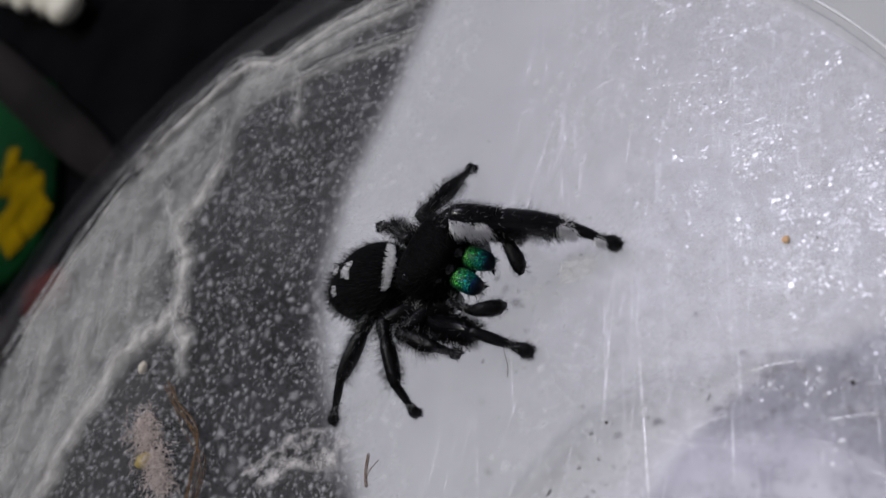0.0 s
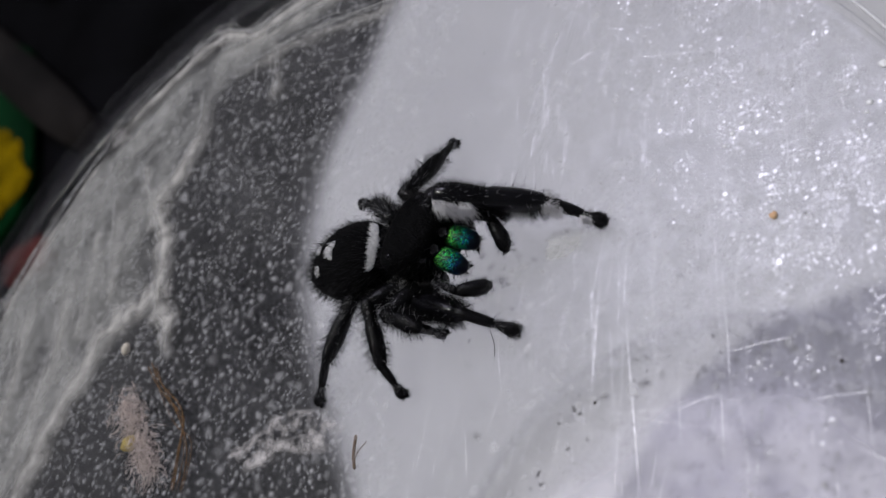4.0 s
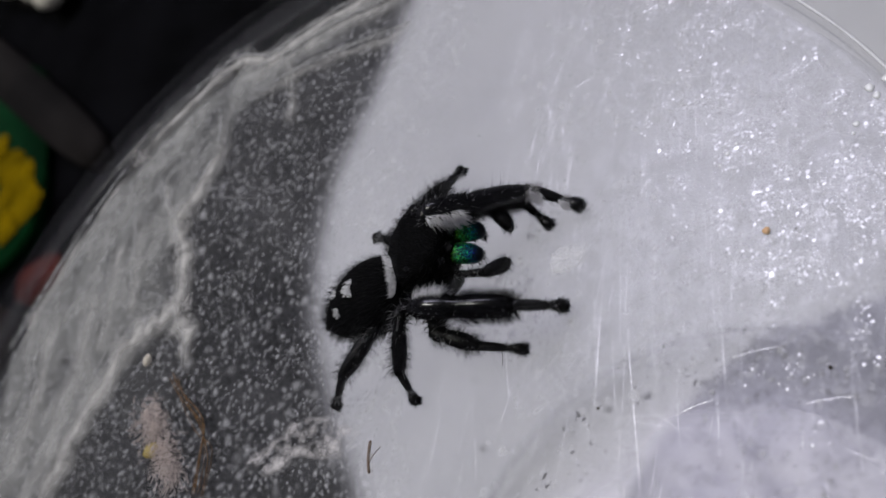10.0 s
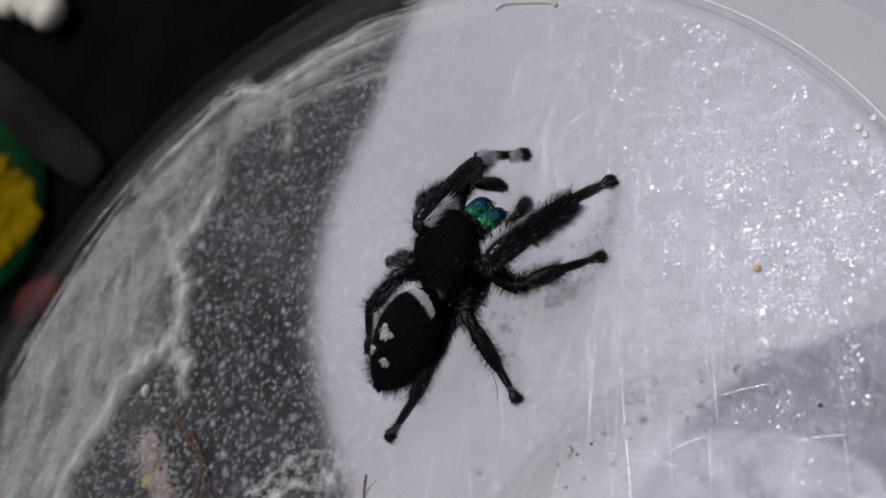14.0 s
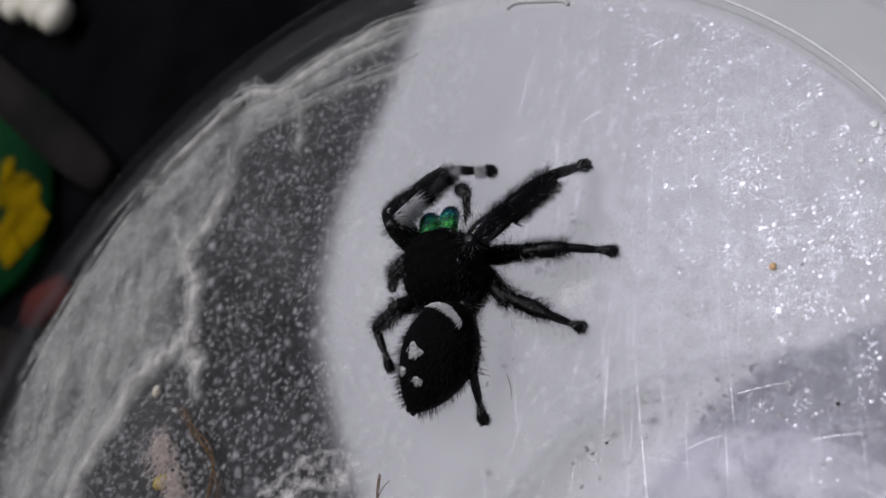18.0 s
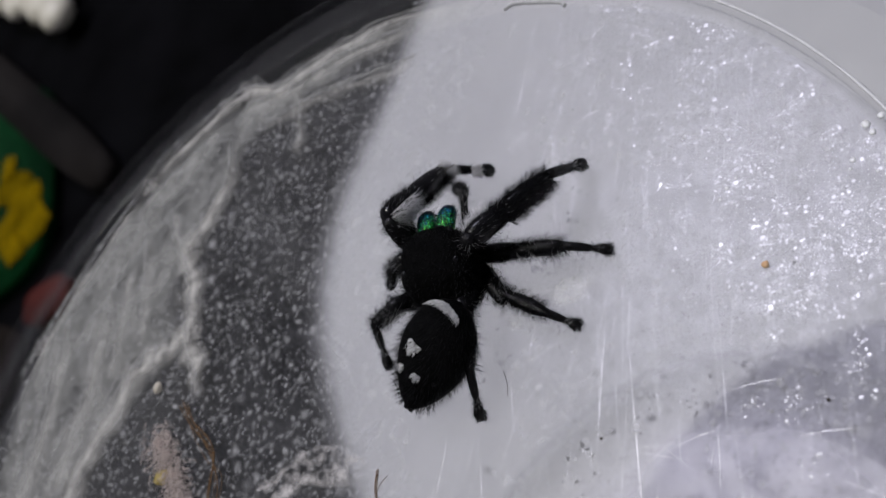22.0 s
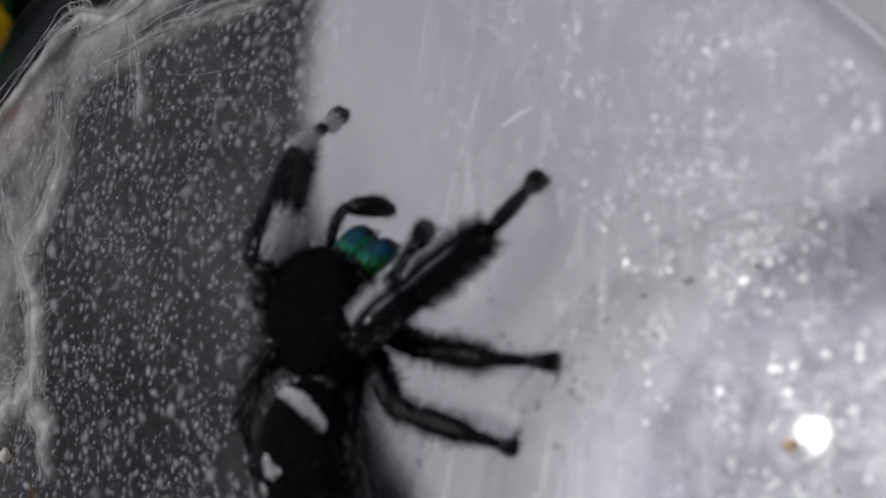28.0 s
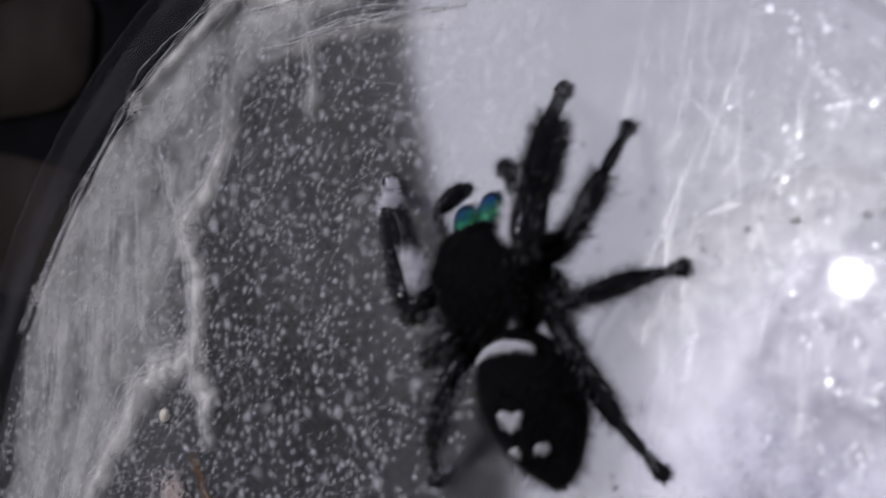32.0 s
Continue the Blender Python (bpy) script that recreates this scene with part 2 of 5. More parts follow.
FOOT_AT = Vector((0.0006, 0.0010, 0.0))    # the foot stands a little off the lid's axis
FOOT = 0.0330


def loft(bm, rings, n=128, closed=False):
    """Joins level circles of (centre x, centre y, radius, height), one after another."""
    made = [[bm.verts.new((x + r * math.cos(2 * math.pi * i / n), y + r * math.sin(2 * math.pi * i / n), z)) for i in range(n)] for x, y, r, z in rings]
    for a, b in list(zip(made, made[1:])) + ([(made[-1], made[0])] if closed else []):
        for i in range(n):
            bm.faces.new((a[i], a[(i + 1) % n], b[(i + 1) % n], b[i]))
    return made


def foot_ring_material():
    """Curved plastic between wall and foot: a tint dims what lies under it, most at its outer edge."""
    m, nodes, links, b = material("tinted_foot_plastic")
    nodes.remove(b)
    tr = nodes.new("ShaderNodeBsdfTransparent")
    at = nodes.new("ShaderNodeAttribute")
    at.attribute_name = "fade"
    # The dark refraction of the foot's curve is put into this tint.
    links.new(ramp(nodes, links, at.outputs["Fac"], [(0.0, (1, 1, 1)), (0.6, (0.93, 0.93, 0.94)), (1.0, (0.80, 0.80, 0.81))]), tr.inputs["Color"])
    links.new(tr.outputs["BSDF"], nodes["Material Output"].inputs["Surface"])
    return m


FOOT_RING = foot_ring_material()


def base_material():
    """Plastic with a soft uneven sheen and a lavender glow painted in as milkiness, clearer towards its edge."""
    m, nodes, links, b = material("glow_tinted_base_plastic")
    nodes.remove(b)
    tr, df, gl = nodes.new("ShaderNodeBsdfTransparent"), nodes.new("ShaderNodeBsdfDiffuse"), nodes.new("ShaderNodeBsdfGlossy")
    # Lavender white that paints in the glow mirrored by the base.
    df.inputs["Color"].default_value = (0.92, 0.89, 0.97, 1)
    gl.inputs["Roughness"].default_value, gl.inputs["Color"].default_value = 0.52, (0.93, 0.90, 1.0, 1)
    at = nodes.new("ShaderNodeAttribute")
    at.attribute_name = "fade"
    cloud = nodes.new("ShaderNodeMapRange")
    cloud.inputs["From Min"].default_value, cloud.inputs["From Max"].default_value = 0.3, 0.7
    cloud.inputs["To Min"].default_value, cloud.inputs["To Max"].default_value = 0.35, 0.75
    links.new(noise_tex(nodes, links, 60, 3, 0.5, (0.5, 1.3, 1)), cloud.inputs["Value"])
    amount = nodes.new("ShaderNodeMath")
    amount.operation, amount.use_clamp = "MULTIPLY", True
    links.new(at.outputs["Fac"], amount.inputs[0])
    links.new(cloud.outputs["Result"], amount.inputs[1])
    bn = nodes.new("ShaderNodeBump")
    bn.inputs["Strength"].default_value, bn.inputs["Distance"].default_value = 0.6, 2.0 * MM
    links.new(noise_tex(nodes, links, 90, 2, 0.5), bn.inputs["Height"])
    links.new(bn.outputs["Normal"], gl.inputs["Normal"])
    sheen, last = nodes.new("ShaderNodeMixShader"), nodes.new("ShaderNodeMixShader")
    sheen.inputs["Fac"].default_value = 0.22
    links.new(df.outputs["BSDF"], sheen.inputs[1])
    links.new(gl.outputs["BSDF"], sheen.inputs[2])
    links.new(amount.outputs["Value"], last.inputs["Fac"])
    links.new(tr.outputs["BSDF"], last.inputs[1])
    links.new(sheen.outputs["Shader"], last.inputs[2])
    links.new(last.outputs["Shader"], nodes["Material Output"].inputs["Surface"])
    return m


BASE_PLASTIC = base_material()


def cup_parts():
    cx, cy = FOOT_AT.x, FOOT_AT.y
    bm = bmesh.new()
    loft(bm, [(cx, cy, FOOT + 0.0002, -0.0066), (cx * 0.95, cy * 0.95, FOOT + 0.0006, -0.0042), (0, 0, 0.0372, 0.0520), (0, 0, 0.0376, 0.0526), (0, 0, 0.0380, 0.0520), (cx * 0.95, cy * 0.95, FOOT + 0.0011, -0.0042), (cx, cy, FOOT + 0.0008, -0.0074), (cx, cy, FOOT + 0.0002, -0.0082)], 128, True)
    part("cup_wall", bm, CUP, cup, "clear tapered side wall").visible_shadow = False
    bm = bmesh.new()
    fade = bm.verts.layers.float.new("fade")
    rings = loft(bm, [(cx, cy, 0.0001 + (FOOT - 0.0004) * k / 24, -0.0075 + 0.00012 * math.sin(k * 0.9)) for k in range(25)], 96)
    for k, ring in enumerate(rings):
        q = max(0.0, min(1.0, (23.0 - k) / 12.0))
        for v in ring:
            v[fade] = q * q * (3 - 2 * q) * (1 + 0.35 * noise.noise(v.co * 120))
    part("cup_base", bm, BASE_PLASTIC, cup, "base with a lavender-white glow put into its colour")
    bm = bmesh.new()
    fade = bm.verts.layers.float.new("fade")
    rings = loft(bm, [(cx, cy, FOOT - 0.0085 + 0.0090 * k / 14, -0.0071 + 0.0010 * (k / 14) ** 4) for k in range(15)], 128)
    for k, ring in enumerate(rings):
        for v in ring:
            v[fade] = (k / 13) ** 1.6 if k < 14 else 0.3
    part("foot_ring", bm, FOOT_RING, cup, "clear ring round the foot, its refracted dark band tinted in")
    bm = bmesh.new()
    lathe(bm, [(0.0001, ZP), (RIM - 0.0011, ZP), (RIM - 0.0008, ZP), (RIM - 0.0004, ZP - 0.0001), (RIM - 0.0004, ZP - 0.0004), (RIM - 0.0008, ZP - 0.0005), (RIM - 0.0011, ZP - 0.0005), (0.0001, ZP - 0.0005)], 128)
    part("lid_panel", bm, LID, cup, "scratched clear flat lid panel speckled with white spots")
    bm = bmesh.new()
    lathe(bm, [(RIM - 0.0004, ZP - 0.0005), (RIM, ZP + 0.0007), (RIM + 0.0006, ZP + 0.0008), (RIM + 0.0010, ZP), (0.0424, ZP - 0.0003), (0.0431, ZP - 0.0004), (0.0433, ZP - 0.0010), (0.0433, ZP - 0.0045), (0.0429, ZP - 0.0045), (0.0428, ZP - 0.0012), (0.0392, ZP - 0.0008), (RIM + 0.0002, ZP - 0.0009)], 128, True)
    part("lid_rim", bm, FLANGE, cup, "clear round rim of the lid").visible_shadow = False
    # Rim highlight: painted white on a thin bead along the arc that shines.
    bm = bmesh.new()
    n, sides = 110, 6
    rows = []
    for i in range(n + 1):
        a, wide = radians(-40 + 140 * i / n), 0.00011 * (1 + 0.4 * noise.noise(Vector((i * 0.3, 2, 0)))) * min(1.0, 0.2 + i / 12, 0.2 + (n - i) / 12)
        ring = []
        for k in range(sides):
            q = 2 * math.pi * k / sides
            r = RIM - 0.0001 + wide * math.cos(q)
            ring.append(bm.verts.new((r * math.cos(a), r * math.sin(a), ZP + 0.0003 + wide * math.sin(q))))
        rows.append(ring)
    for a, b in zip(rows, rows[1:]):
        for k in range(sides):
            bm.faces.new((a[k], b[k], b[(k + 1) % sides], a[(k + 1) % sides]))
    part("rim_bead_shine", bm, BEAD_SHINE, cup, "bead along part of the rim, its highlight painted white")


cup_parts()


# ---- the spider ----
SPIDER_BLACK = surface("black_cuticle", (0.003, 0.003, 0.0035), (0.007, 0.007, 0.008), 1500, 0.2, bump=0.4, bump_scale=7000, spec=0.28)
VELVET = surface("black_velvet_hair", (0.0012, 0.0012, 0.0014), (0.004, 0.004, 0.0045), 2500, 0.5, bump=0.6, bump_scale=9000, spec=0.035)
SHINY = surface("glossy_black_cuticle", (0.003, 0.003, 0.004), (0.008, 0.008, 0.010), 1200, 0.22, spec=0.3)
HAIR_BLACK = surface("black_hair", (0.0015, 0.0015, 0.002), (0.006, 0.006, 0.007), 3000, 0.26, spec=0.2)
HAIR_SOFT = surface("soft_black_hair", (0.002, 0.002, 0.0025), (0.008, 0.008, 0.009), 3000, 0.5, spec=0.2)
HAIR_GREY = surface("grey_hair", (0.12, 0.12, 0.125), (0.35, 0.35, 0.36), 3000, 0.5, spec=0.4)
HAIR_WHITE = surface("white_hair", (0.88, 0.87, 0.90), (0.97, 0.96, 0.98), 3000, 0.5, spec=0.4)
SPOT_WHITE = surface("white_scales", (0.66, 0.66, 0.68), (0.92, 0.92, 0.93), 5000, 0.6, bump=0.9, bump_scale=9000)
EYE = surface("black_eye_lens", (0.002, 0.002, 0.003), (0.004, 0.004, 0.005), 500, 0.07, spec=0.5)


def iridescent():
    """Tiny scales under a clear film: scales tilted forward are green, those tilted back blue, with single scales that flash."""
    m, nodes, links, b = material("iridescent_green_scales")
    tc = nodes.new("ShaderNodeTexCoord")
    vo = nodes.new("ShaderNodeTexVoronoi")
    vo.inputs["Scale"].default_value = 14000
    links.new(tc.outputs["Object"], vo.inputs["Vector"])
    sp = nodes.new("ShaderNodeSeparateColor")
    links.new(vo.outputs["Color"], sp.inputs["Color"])
    flash = nodes.new("ShaderNodeMapRange")
    flash.inputs["From Min"].default_value, flash.inputs["From Max"].default_value = 0.25, 0.95
    flash.inputs["To Min"].default_value, flash.inputs["To Max"].default_value = 0.06, 1.0
    links.new(sp.outputs["Blue"], flash.inputs["Value"])
    b.inputs["Thin Film IOR"].default_value = 1.62
    b.inputs["IOR"].default_value = 3.6
    sep = nodes.new("ShaderNodeSeparateXYZ")
    links.new(tc.outputs["Object"], sep.inputs["Vector"])
    bn = nodes.new("ShaderNodeBump")
    bn.inputs["Strength"].default_value, bn.inputs["Distance"].default_value = 1.0, 0.14 * MM
    links.new(noise_tex(nodes, links, 7000, 3, 0.7), bn.inputs["Height"])
    links.new(bn.outputs["Normal"], b.inputs["Normal"])
    vt = nodes.new("ShaderNodeVectorTransform")
    vt.vector_type, vt.convert_from, vt.convert_to = "NORMAL", "WORLD", "OBJECT"
    links.new(bn.outputs["Normal"], vt.inputs["Vector"])
    tilt = nodes.new("ShaderNodeSeparateXYZ")
    links.new(vt.outputs["Vector"], tilt.inputs["Vector"])
    mr = nodes.new("ShaderNodeMapRange")
    mr.inputs["From Min"].default_value, mr.inputs["From Max"].default_value = 0.05, -0.36
    links.new(tilt.outputs["Y"], mr.inputs["Value"])
    add = nodes.new("ShaderNodeMath")
    add.operation = "MULTIPLY_ADD"
    add.inputs[1].default_value = 0.30
    links.new(sp.outputs["Green"], add.inputs[0])
    along = nodes.new("ShaderNodeMapRange")
    along.inputs["From Min"].default_value, along.inputs["From Max"].default_value = 0.2 * MM, 1.7 * MM
    along.inputs["To Max"].default_value = 0.64
    links.new(sep.outputs["Y"], along.inputs["Value"])
    lean = nodes.new("ShaderNodeMath")
    lean.operation = "MULTIPLY_ADD"
    lean.inputs[1].default_value = 0.5
    links.new(mr.outputs["Result"], lean.inputs[0])
    links.new(along.outputs["Result"], lean.inputs[2])
    links.new(lean.outputs["Value"], add.inputs[2])
    film = nodes.new("ShaderNodeMapRange")
    film.inputs["From Min"].default_value, film.inputs["From Max"].default_value = 0.35, 1.0
    film.inputs["To Min"].default_value, film.inputs["To Max"].default_value = 335.0, 255.0
    links.new(add.outputs["Value"], film.inputs["Value"])
    links.new(film.outputs["Result"], b.inputs["Thin Film Thickness"])
    dull = nodes.new("ShaderNodeMapRange")
    dull.inputs["From Min"].default_value, dull.inputs["From Max"].default_value = 1.2 * MM, 1.7 * MM
    dull.inputs["To Min"].default_value, dull.inputs["To Max"].default_value = 1.0, 0.05
    links.new(sep.outputs["Y"], dull.inputs["Value"])
    both = nodes.new("ShaderNodeMath")
    both.operation = "MULTIPLY"
    links.new(flash.outputs["Result"], both.inputs[0])
    links.new(dull.outputs["Result"], both.inputs[1])
    dark = nodes.new("ShaderNodeBsdfPrincipled")
    dark.inputs["Base Color"].default_value = (0.002, 0.002, 0.004, 1)
    dark.inputs["Roughness"].default_value, dark.inputs["Specular IOR Level"].default_value = 0.4, 0.2
    mix = nodes.new("ShaderNodeMixShader")
    links.new(both.outputs["Value"], mix.inputs["Fac"])
    links.new(dark.outputs["BSDF"], mix.inputs[1])
    links.new(b.outputs["BSDF"], mix.inputs[2])
    links.new(mix.outputs["Shader"], nodes["Material Output"].inputs["Surface"])
    links.new(ramp(nodes, links, add.outputs["Value"], [(0.20, (0.22, 0.80, 0.02)), (0.52, (0.012, 0.66, 0.10)), (0.66, (0.006, 0.34, 0.36)), (0.82, (0.008, 0.03, 0.40))]), b.inputs["Base Color"])
    b.inputs["Metallic"].default_value, b.inputs["Roughness"].default_value = 0.8, 0.27
    return m


GREEN = iridescent()


def tube(bm, stations, n=12, flat=1.0, slot=0):
    """A closed limb along y: stations of (y, radius, x, z)."""
    rings = []
    for y, r, cx, cz in stations:
        rings.append([bm.verts.new((cx + r * math.cos(2 * math.pi * i / n), y, cz + flat * r * math.sin(2 * math.pi * i / n))) for i in range(n)])
    for a, b in zip(rings, rings[1:]):
        for i in range(n):
            bm.faces.new((a[i], b[i], b[(i + 1) % n], a[(i + 1) % n])).material_index = slot
    bm.faces.new(rings[0]).material_index = slot
    bm.faces.new(rings[-1][::-1]).material_index = slot


def hair(bm, root, tip, r, slot, droop=None):
    """A fine bristle with three sides, bent once on the way."""
    root, tip = Vector(root), Vector(tip)
    d = (tip - root)
    side = d.orthogonal().normalized()
    other = d.cross(side).normalized()
    mid = root + d * 0.55 + (droop or Vector((0, 0, 0)))
    base = [bm.verts.new(root + r * (side * math.cos(a) + other * math.sin(a))) for a in (0, 2.094, 4.189)]
    middle = [bm.verts.new(mid + 0.7 * r * (side * math.cos(a) + other * math.sin(a))) for a in (0, 2.094, 4.189)]
    end = bm.verts.new(tip)
    for i in range(3):
        j = (i + 1) % 3
        bm.faces.new((base[i], base[j], middle[j], middle[i])).material_index = slot
        bm.faces.new((middle[i], middle[j], end)).material_index = slot


def limb_hairs(bm, rng, stations, count, length, slot, lo=0.0, hi=1.0, arc=(0, 360), r=0.014, lean=0.75):
    """Bristles on a limb, between the parts lo and hi of its length and within an arc (degrees; 90 is up)."""
    y0, y1 = stations[0][0], stations[-1][0]
    if slot == 1:
        count, r = round(1.5 * count), 0.62 * r
    for _ in range(count):
        y = y0 + (y1 - y0) * rng.uniform(lo, hi)
        for (ya, ra, xa, za), (yb, rb, xb, zb) in zip(stations, stations[1:]):
            if ya <= y <= yb:
                f = (y - ya) / max(yb - ya, 1e-9)
                rad, cx, cz = ra + f * (rb - ra), xa + f * (xb - xa), za + f * (zb - za)
                break
        a = radians(rng.uniform(*arc))
        out = Vector((math.cos(a), 0, math.sin(a)))
        p = Vector((cx, y, cz)) + out * rad * 0.9
        ln = length * rng.uniform(0.45, 1.15)
        d = (out + Vector((rng.uniform(-.25, .25), rng.uniform(0.1, 2 * lean), rng.uniform(-.25, .25)))).normalized()
        hair(bm, p, p + d * ln, r * MM, slot, Vector((0, -0.08 * ln, 0)))


def shaped(s):
    return [(y * MM, r * MM, x * MM, z * MM) for y, r, x, z in s]


spider = new("jumping_spider")
tagged(spider, "black hairy jumping spider with white spots on a clear lid", "spider")
ALL_MATS = [SPIDER_BLACK, HAIR_BLACK, HAIR_GREY, HAIR_WHITE, SHINY]


def make_carapace():
    """Head and thorax: a high, square-fronted dome, flat on top, falling away behind."""
    rng = random.Random(3)
    bm = bmesh.new()
    n, stations = 28, 15
    rings = []
    for s in range(stations):
        f = s / (stations - 1)
        y = -2.75 + 4.95 * f
        w = 2.45 * (max(0.0, math.sin(math.pi * min(max(0.10 + 0.80 * f, 0), 1))) ** 0.55) * (1.0 if f < 0.8 else 1 - 0.10 * (f - 0.8) / 0.2)
        if f < 0.12:
            w *= 0.55 + 0.45 * f / 0.12
        top = 1.75 * (min(1, f / 0.42) ** 0.75) if f < 0.42 else 1.75 + 0.12 * math.sin((f - 0.42) * 4) - 0.35 * max(0, (f - 0.85) / 0.15) ** 2
        top = max(top, 0.1)
        low = -1.05
        ring = []
        for i in range(n):
            a = 2 * math.pi * i / n
            c, sn = math.cos(a), math.sin(a)
            sq = lambda v, e: math.copysign(abs(v) ** e, v)
            mid = (top + low) / 2
            ring.append(bm.verts.new((w * MM * sq(c, 0.75), y * MM, (mid + (top - low) / 2 * sq(sn, 0.7)) * MM)))
        rings.append(ring)
    for a, b in zip(rings, rings[1:]):
        for i in range(n):
            bm.faces.new((a[i], b[i], b[(i + 1) % n], a[(i + 1) % n]))
    bm.faces.new(rings[0])
    bm.faces.new(rings[-1][::-1])
    bmesh.ops.recalc_face_normals(bm, faces=bm.faces)
    faces = bm.faces[:]
    for f in faces:
        c, nn = f.calc_center_median(), f.normal
        if c.z < -0.8 * MM:
            continue
        for _ in range(rng.randint(2, 5)):
            v = rng.choice(f.verts).co.lerp(c, rng.random())
            d = (nn * 0.6 + Vector((rng.uniform(-.5, .5), rng.uniform(-.9, .1), rng.uniform(-.3, .5)))).normalized()
            long = c.y > 1.5 * MM and c.z > 0.8 * MM
            hair(bm, v, v + d * rng.uniform(0.25, 0.55 if not long else 0.75) * MM, 0.016 * MM, 1)
    return part("carapace", bm, [VELVET, HAIR_SOFT], spider, "velvety black head and back")


carapace = make_carapace()


def ball(r, at, sx=1, sy=1, sz=1, seg=14):
    bm = bmesh.new()
    bmesh.ops.create_uvsphere(bm, u_segments=seg, v_segments=seg // 2 + 2, radius=r * MM)
    bmesh.ops.scale(bm, vec=(sx, sy, sz), verts=bm.verts)
    bmesh.ops.translate(bm, vec=Vector(at) * MM, verts=bm.verts)
    return bm


for sx in (-1, 1):
    for name, r, at in (("eye", 0.46, (0.52, 2.02, 0.62)), ("eye", 0.27, (1.30, 1.85, 0.78)), ("eye", 0.12, (1.85, 0.95, 1.25)), ("eye", 0.24, (1.80, 0.0, 1.40))):
        part(name, ball(r, (sx * at[0], at[1], at[2])), EYE, carapace, "glossy black eye")


def make_belly():
    bm = ball(1.0, (0, -0.2, -1.15), 1.75, 2.3, 0.45, 20)
    return part("sternum", bm, SPIDER_BLACK, spider)


make_belly()


def make_chelicera(sx):
    """A jaw: a broad lobe that hangs forward and down from the face."""
    bm = bmesh.new()
    st = shaped([(-0.5, 0.38, 0, 0), (0.0, 0.55, 0, 0.06), (0.35, 0.62, 0, 0.08), (0.8, 0.64, 0.02 * sx, 0.06), (1.25, 0.61, 0.04 * sx, 0.0), (1.55, 0.52, 0.06 * sx, -0.06), (1.78, 0.36, 0.02 * sx, -0.12), (1.88, 0.12, 0, -0.16)])
    tube(bm, st, 18, 0.86)
    ob = part("jaw", bm, GREEN, spider, "iridescent metallic green jaw")
    ob.matrix_basis = pose(sx * 0.63 * MM, 2.0 * MM, 0.05 * MM, -15, 0, -3 * sx)
    bm = bmesh.new()
    tube(bm, shaped([(0, 0.13, 0, 0), (0.2, 0.11, -0.08 * sx, -0.03), (0.4, 0.05, -0.22 * sx, -0.1), (0.5, 0.012, -0.3 * sx, -0.12)]), 8)
    f = part("fang", bm, SHINY, ob, "glossy black fang")
    f.matrix_basis = pose(-0.1 * sx * MM, 1.65 * MM, -0.3 * MM, -60)
    rng = random.Random(11)
    bm = bmesh.new()
    limb_hairs(bm, rng, st, 70, 0.5 * MM, 0, 0.6, 1.0, (200, 340), 0.016)
    part("fringe", bm, HAIR_BLACK, ob)
    return ob


for sx in (-1, 1):
    make_chelicera(sx)


def make_palp(sx):
    """A feeler beside the jaws: an arched upper piece, and a club that bends down in front."""
    rng = random.Random(20 + sx)
    bm = bmesh.new()
    st = shaped([(0, 0.24, 0, 0), (0.6, 0.23, 0.10 * sx, 0.24), (1.2, 0.22, 0.10 * sx, 0.40), (1.8, 0.25, 0, 0.36), (2.1, 0.24, -0.08 * sx, 0.25)])
    tube(bm, st, 10)
    limb_hairs(bm, rng, st, 70, 0.45 * MM, 2, 0, 1, (20, 160), 0.012)
    limb_hairs(bm, rng, st, 90, 0.5 * MM, 1, 0, 1, (0, 360), 0.014)
    p = part("palp", bm, ALL_MATS, spider, "black feeler with pale hairs")
    p.matrix_basis = pose(sx * 1.75 * MM, 2.1 * MM, -0.35 * MM, -4, 0, -12 * sx)
    bm = bmesh.new()
    st = shaped([(0, 0.27, 0, 0), (0.4, 0.38, 0, 0.02), (1.1, 0.46, -0.05 * sx, 0), (1.6, 0.40, -0.14 * sx, -0.05), (1.95, 0.14, -0.25 * sx, -0.1)])
    tube(bm, st, 10)
    limb_hairs(bm, rng, st, 170, 0.42 * MM, 1, 0, 1, (0, 360), 0.014)
    q = part("palp_tip", bm, ALL_MATS, p, "black bristly club")
    q.matrix_basis = pose(-0.05 * sx * MM, 2.0 * MM, 0.2 * MM, -36, 0, 52 * sx)
    return p


for sx in (-1, 1):
    make_palp(sx)


# ---- abdomen: an egg, pointed behind, with white marks ----
def abdomen_point(f, a, lift=0.0):
    """The skin of the abdomen: f from the front (0) to the tail (1), a round the axis (90 degrees is up)."""
    y = 3.4 - 6.9 * f
    w = 2.3 * (math.sin(math.pi * min(f, 1) ** 0.82) ** 0.62 if 0 < f < 1 else 0.0)
    w = max(w, 0.18)
    h = w * 0.86
    return Vector(((w + lift) * math.cos(a), y, 0.1 + (h + lift) * math.sin(a) - 0.5 * f)) * MM


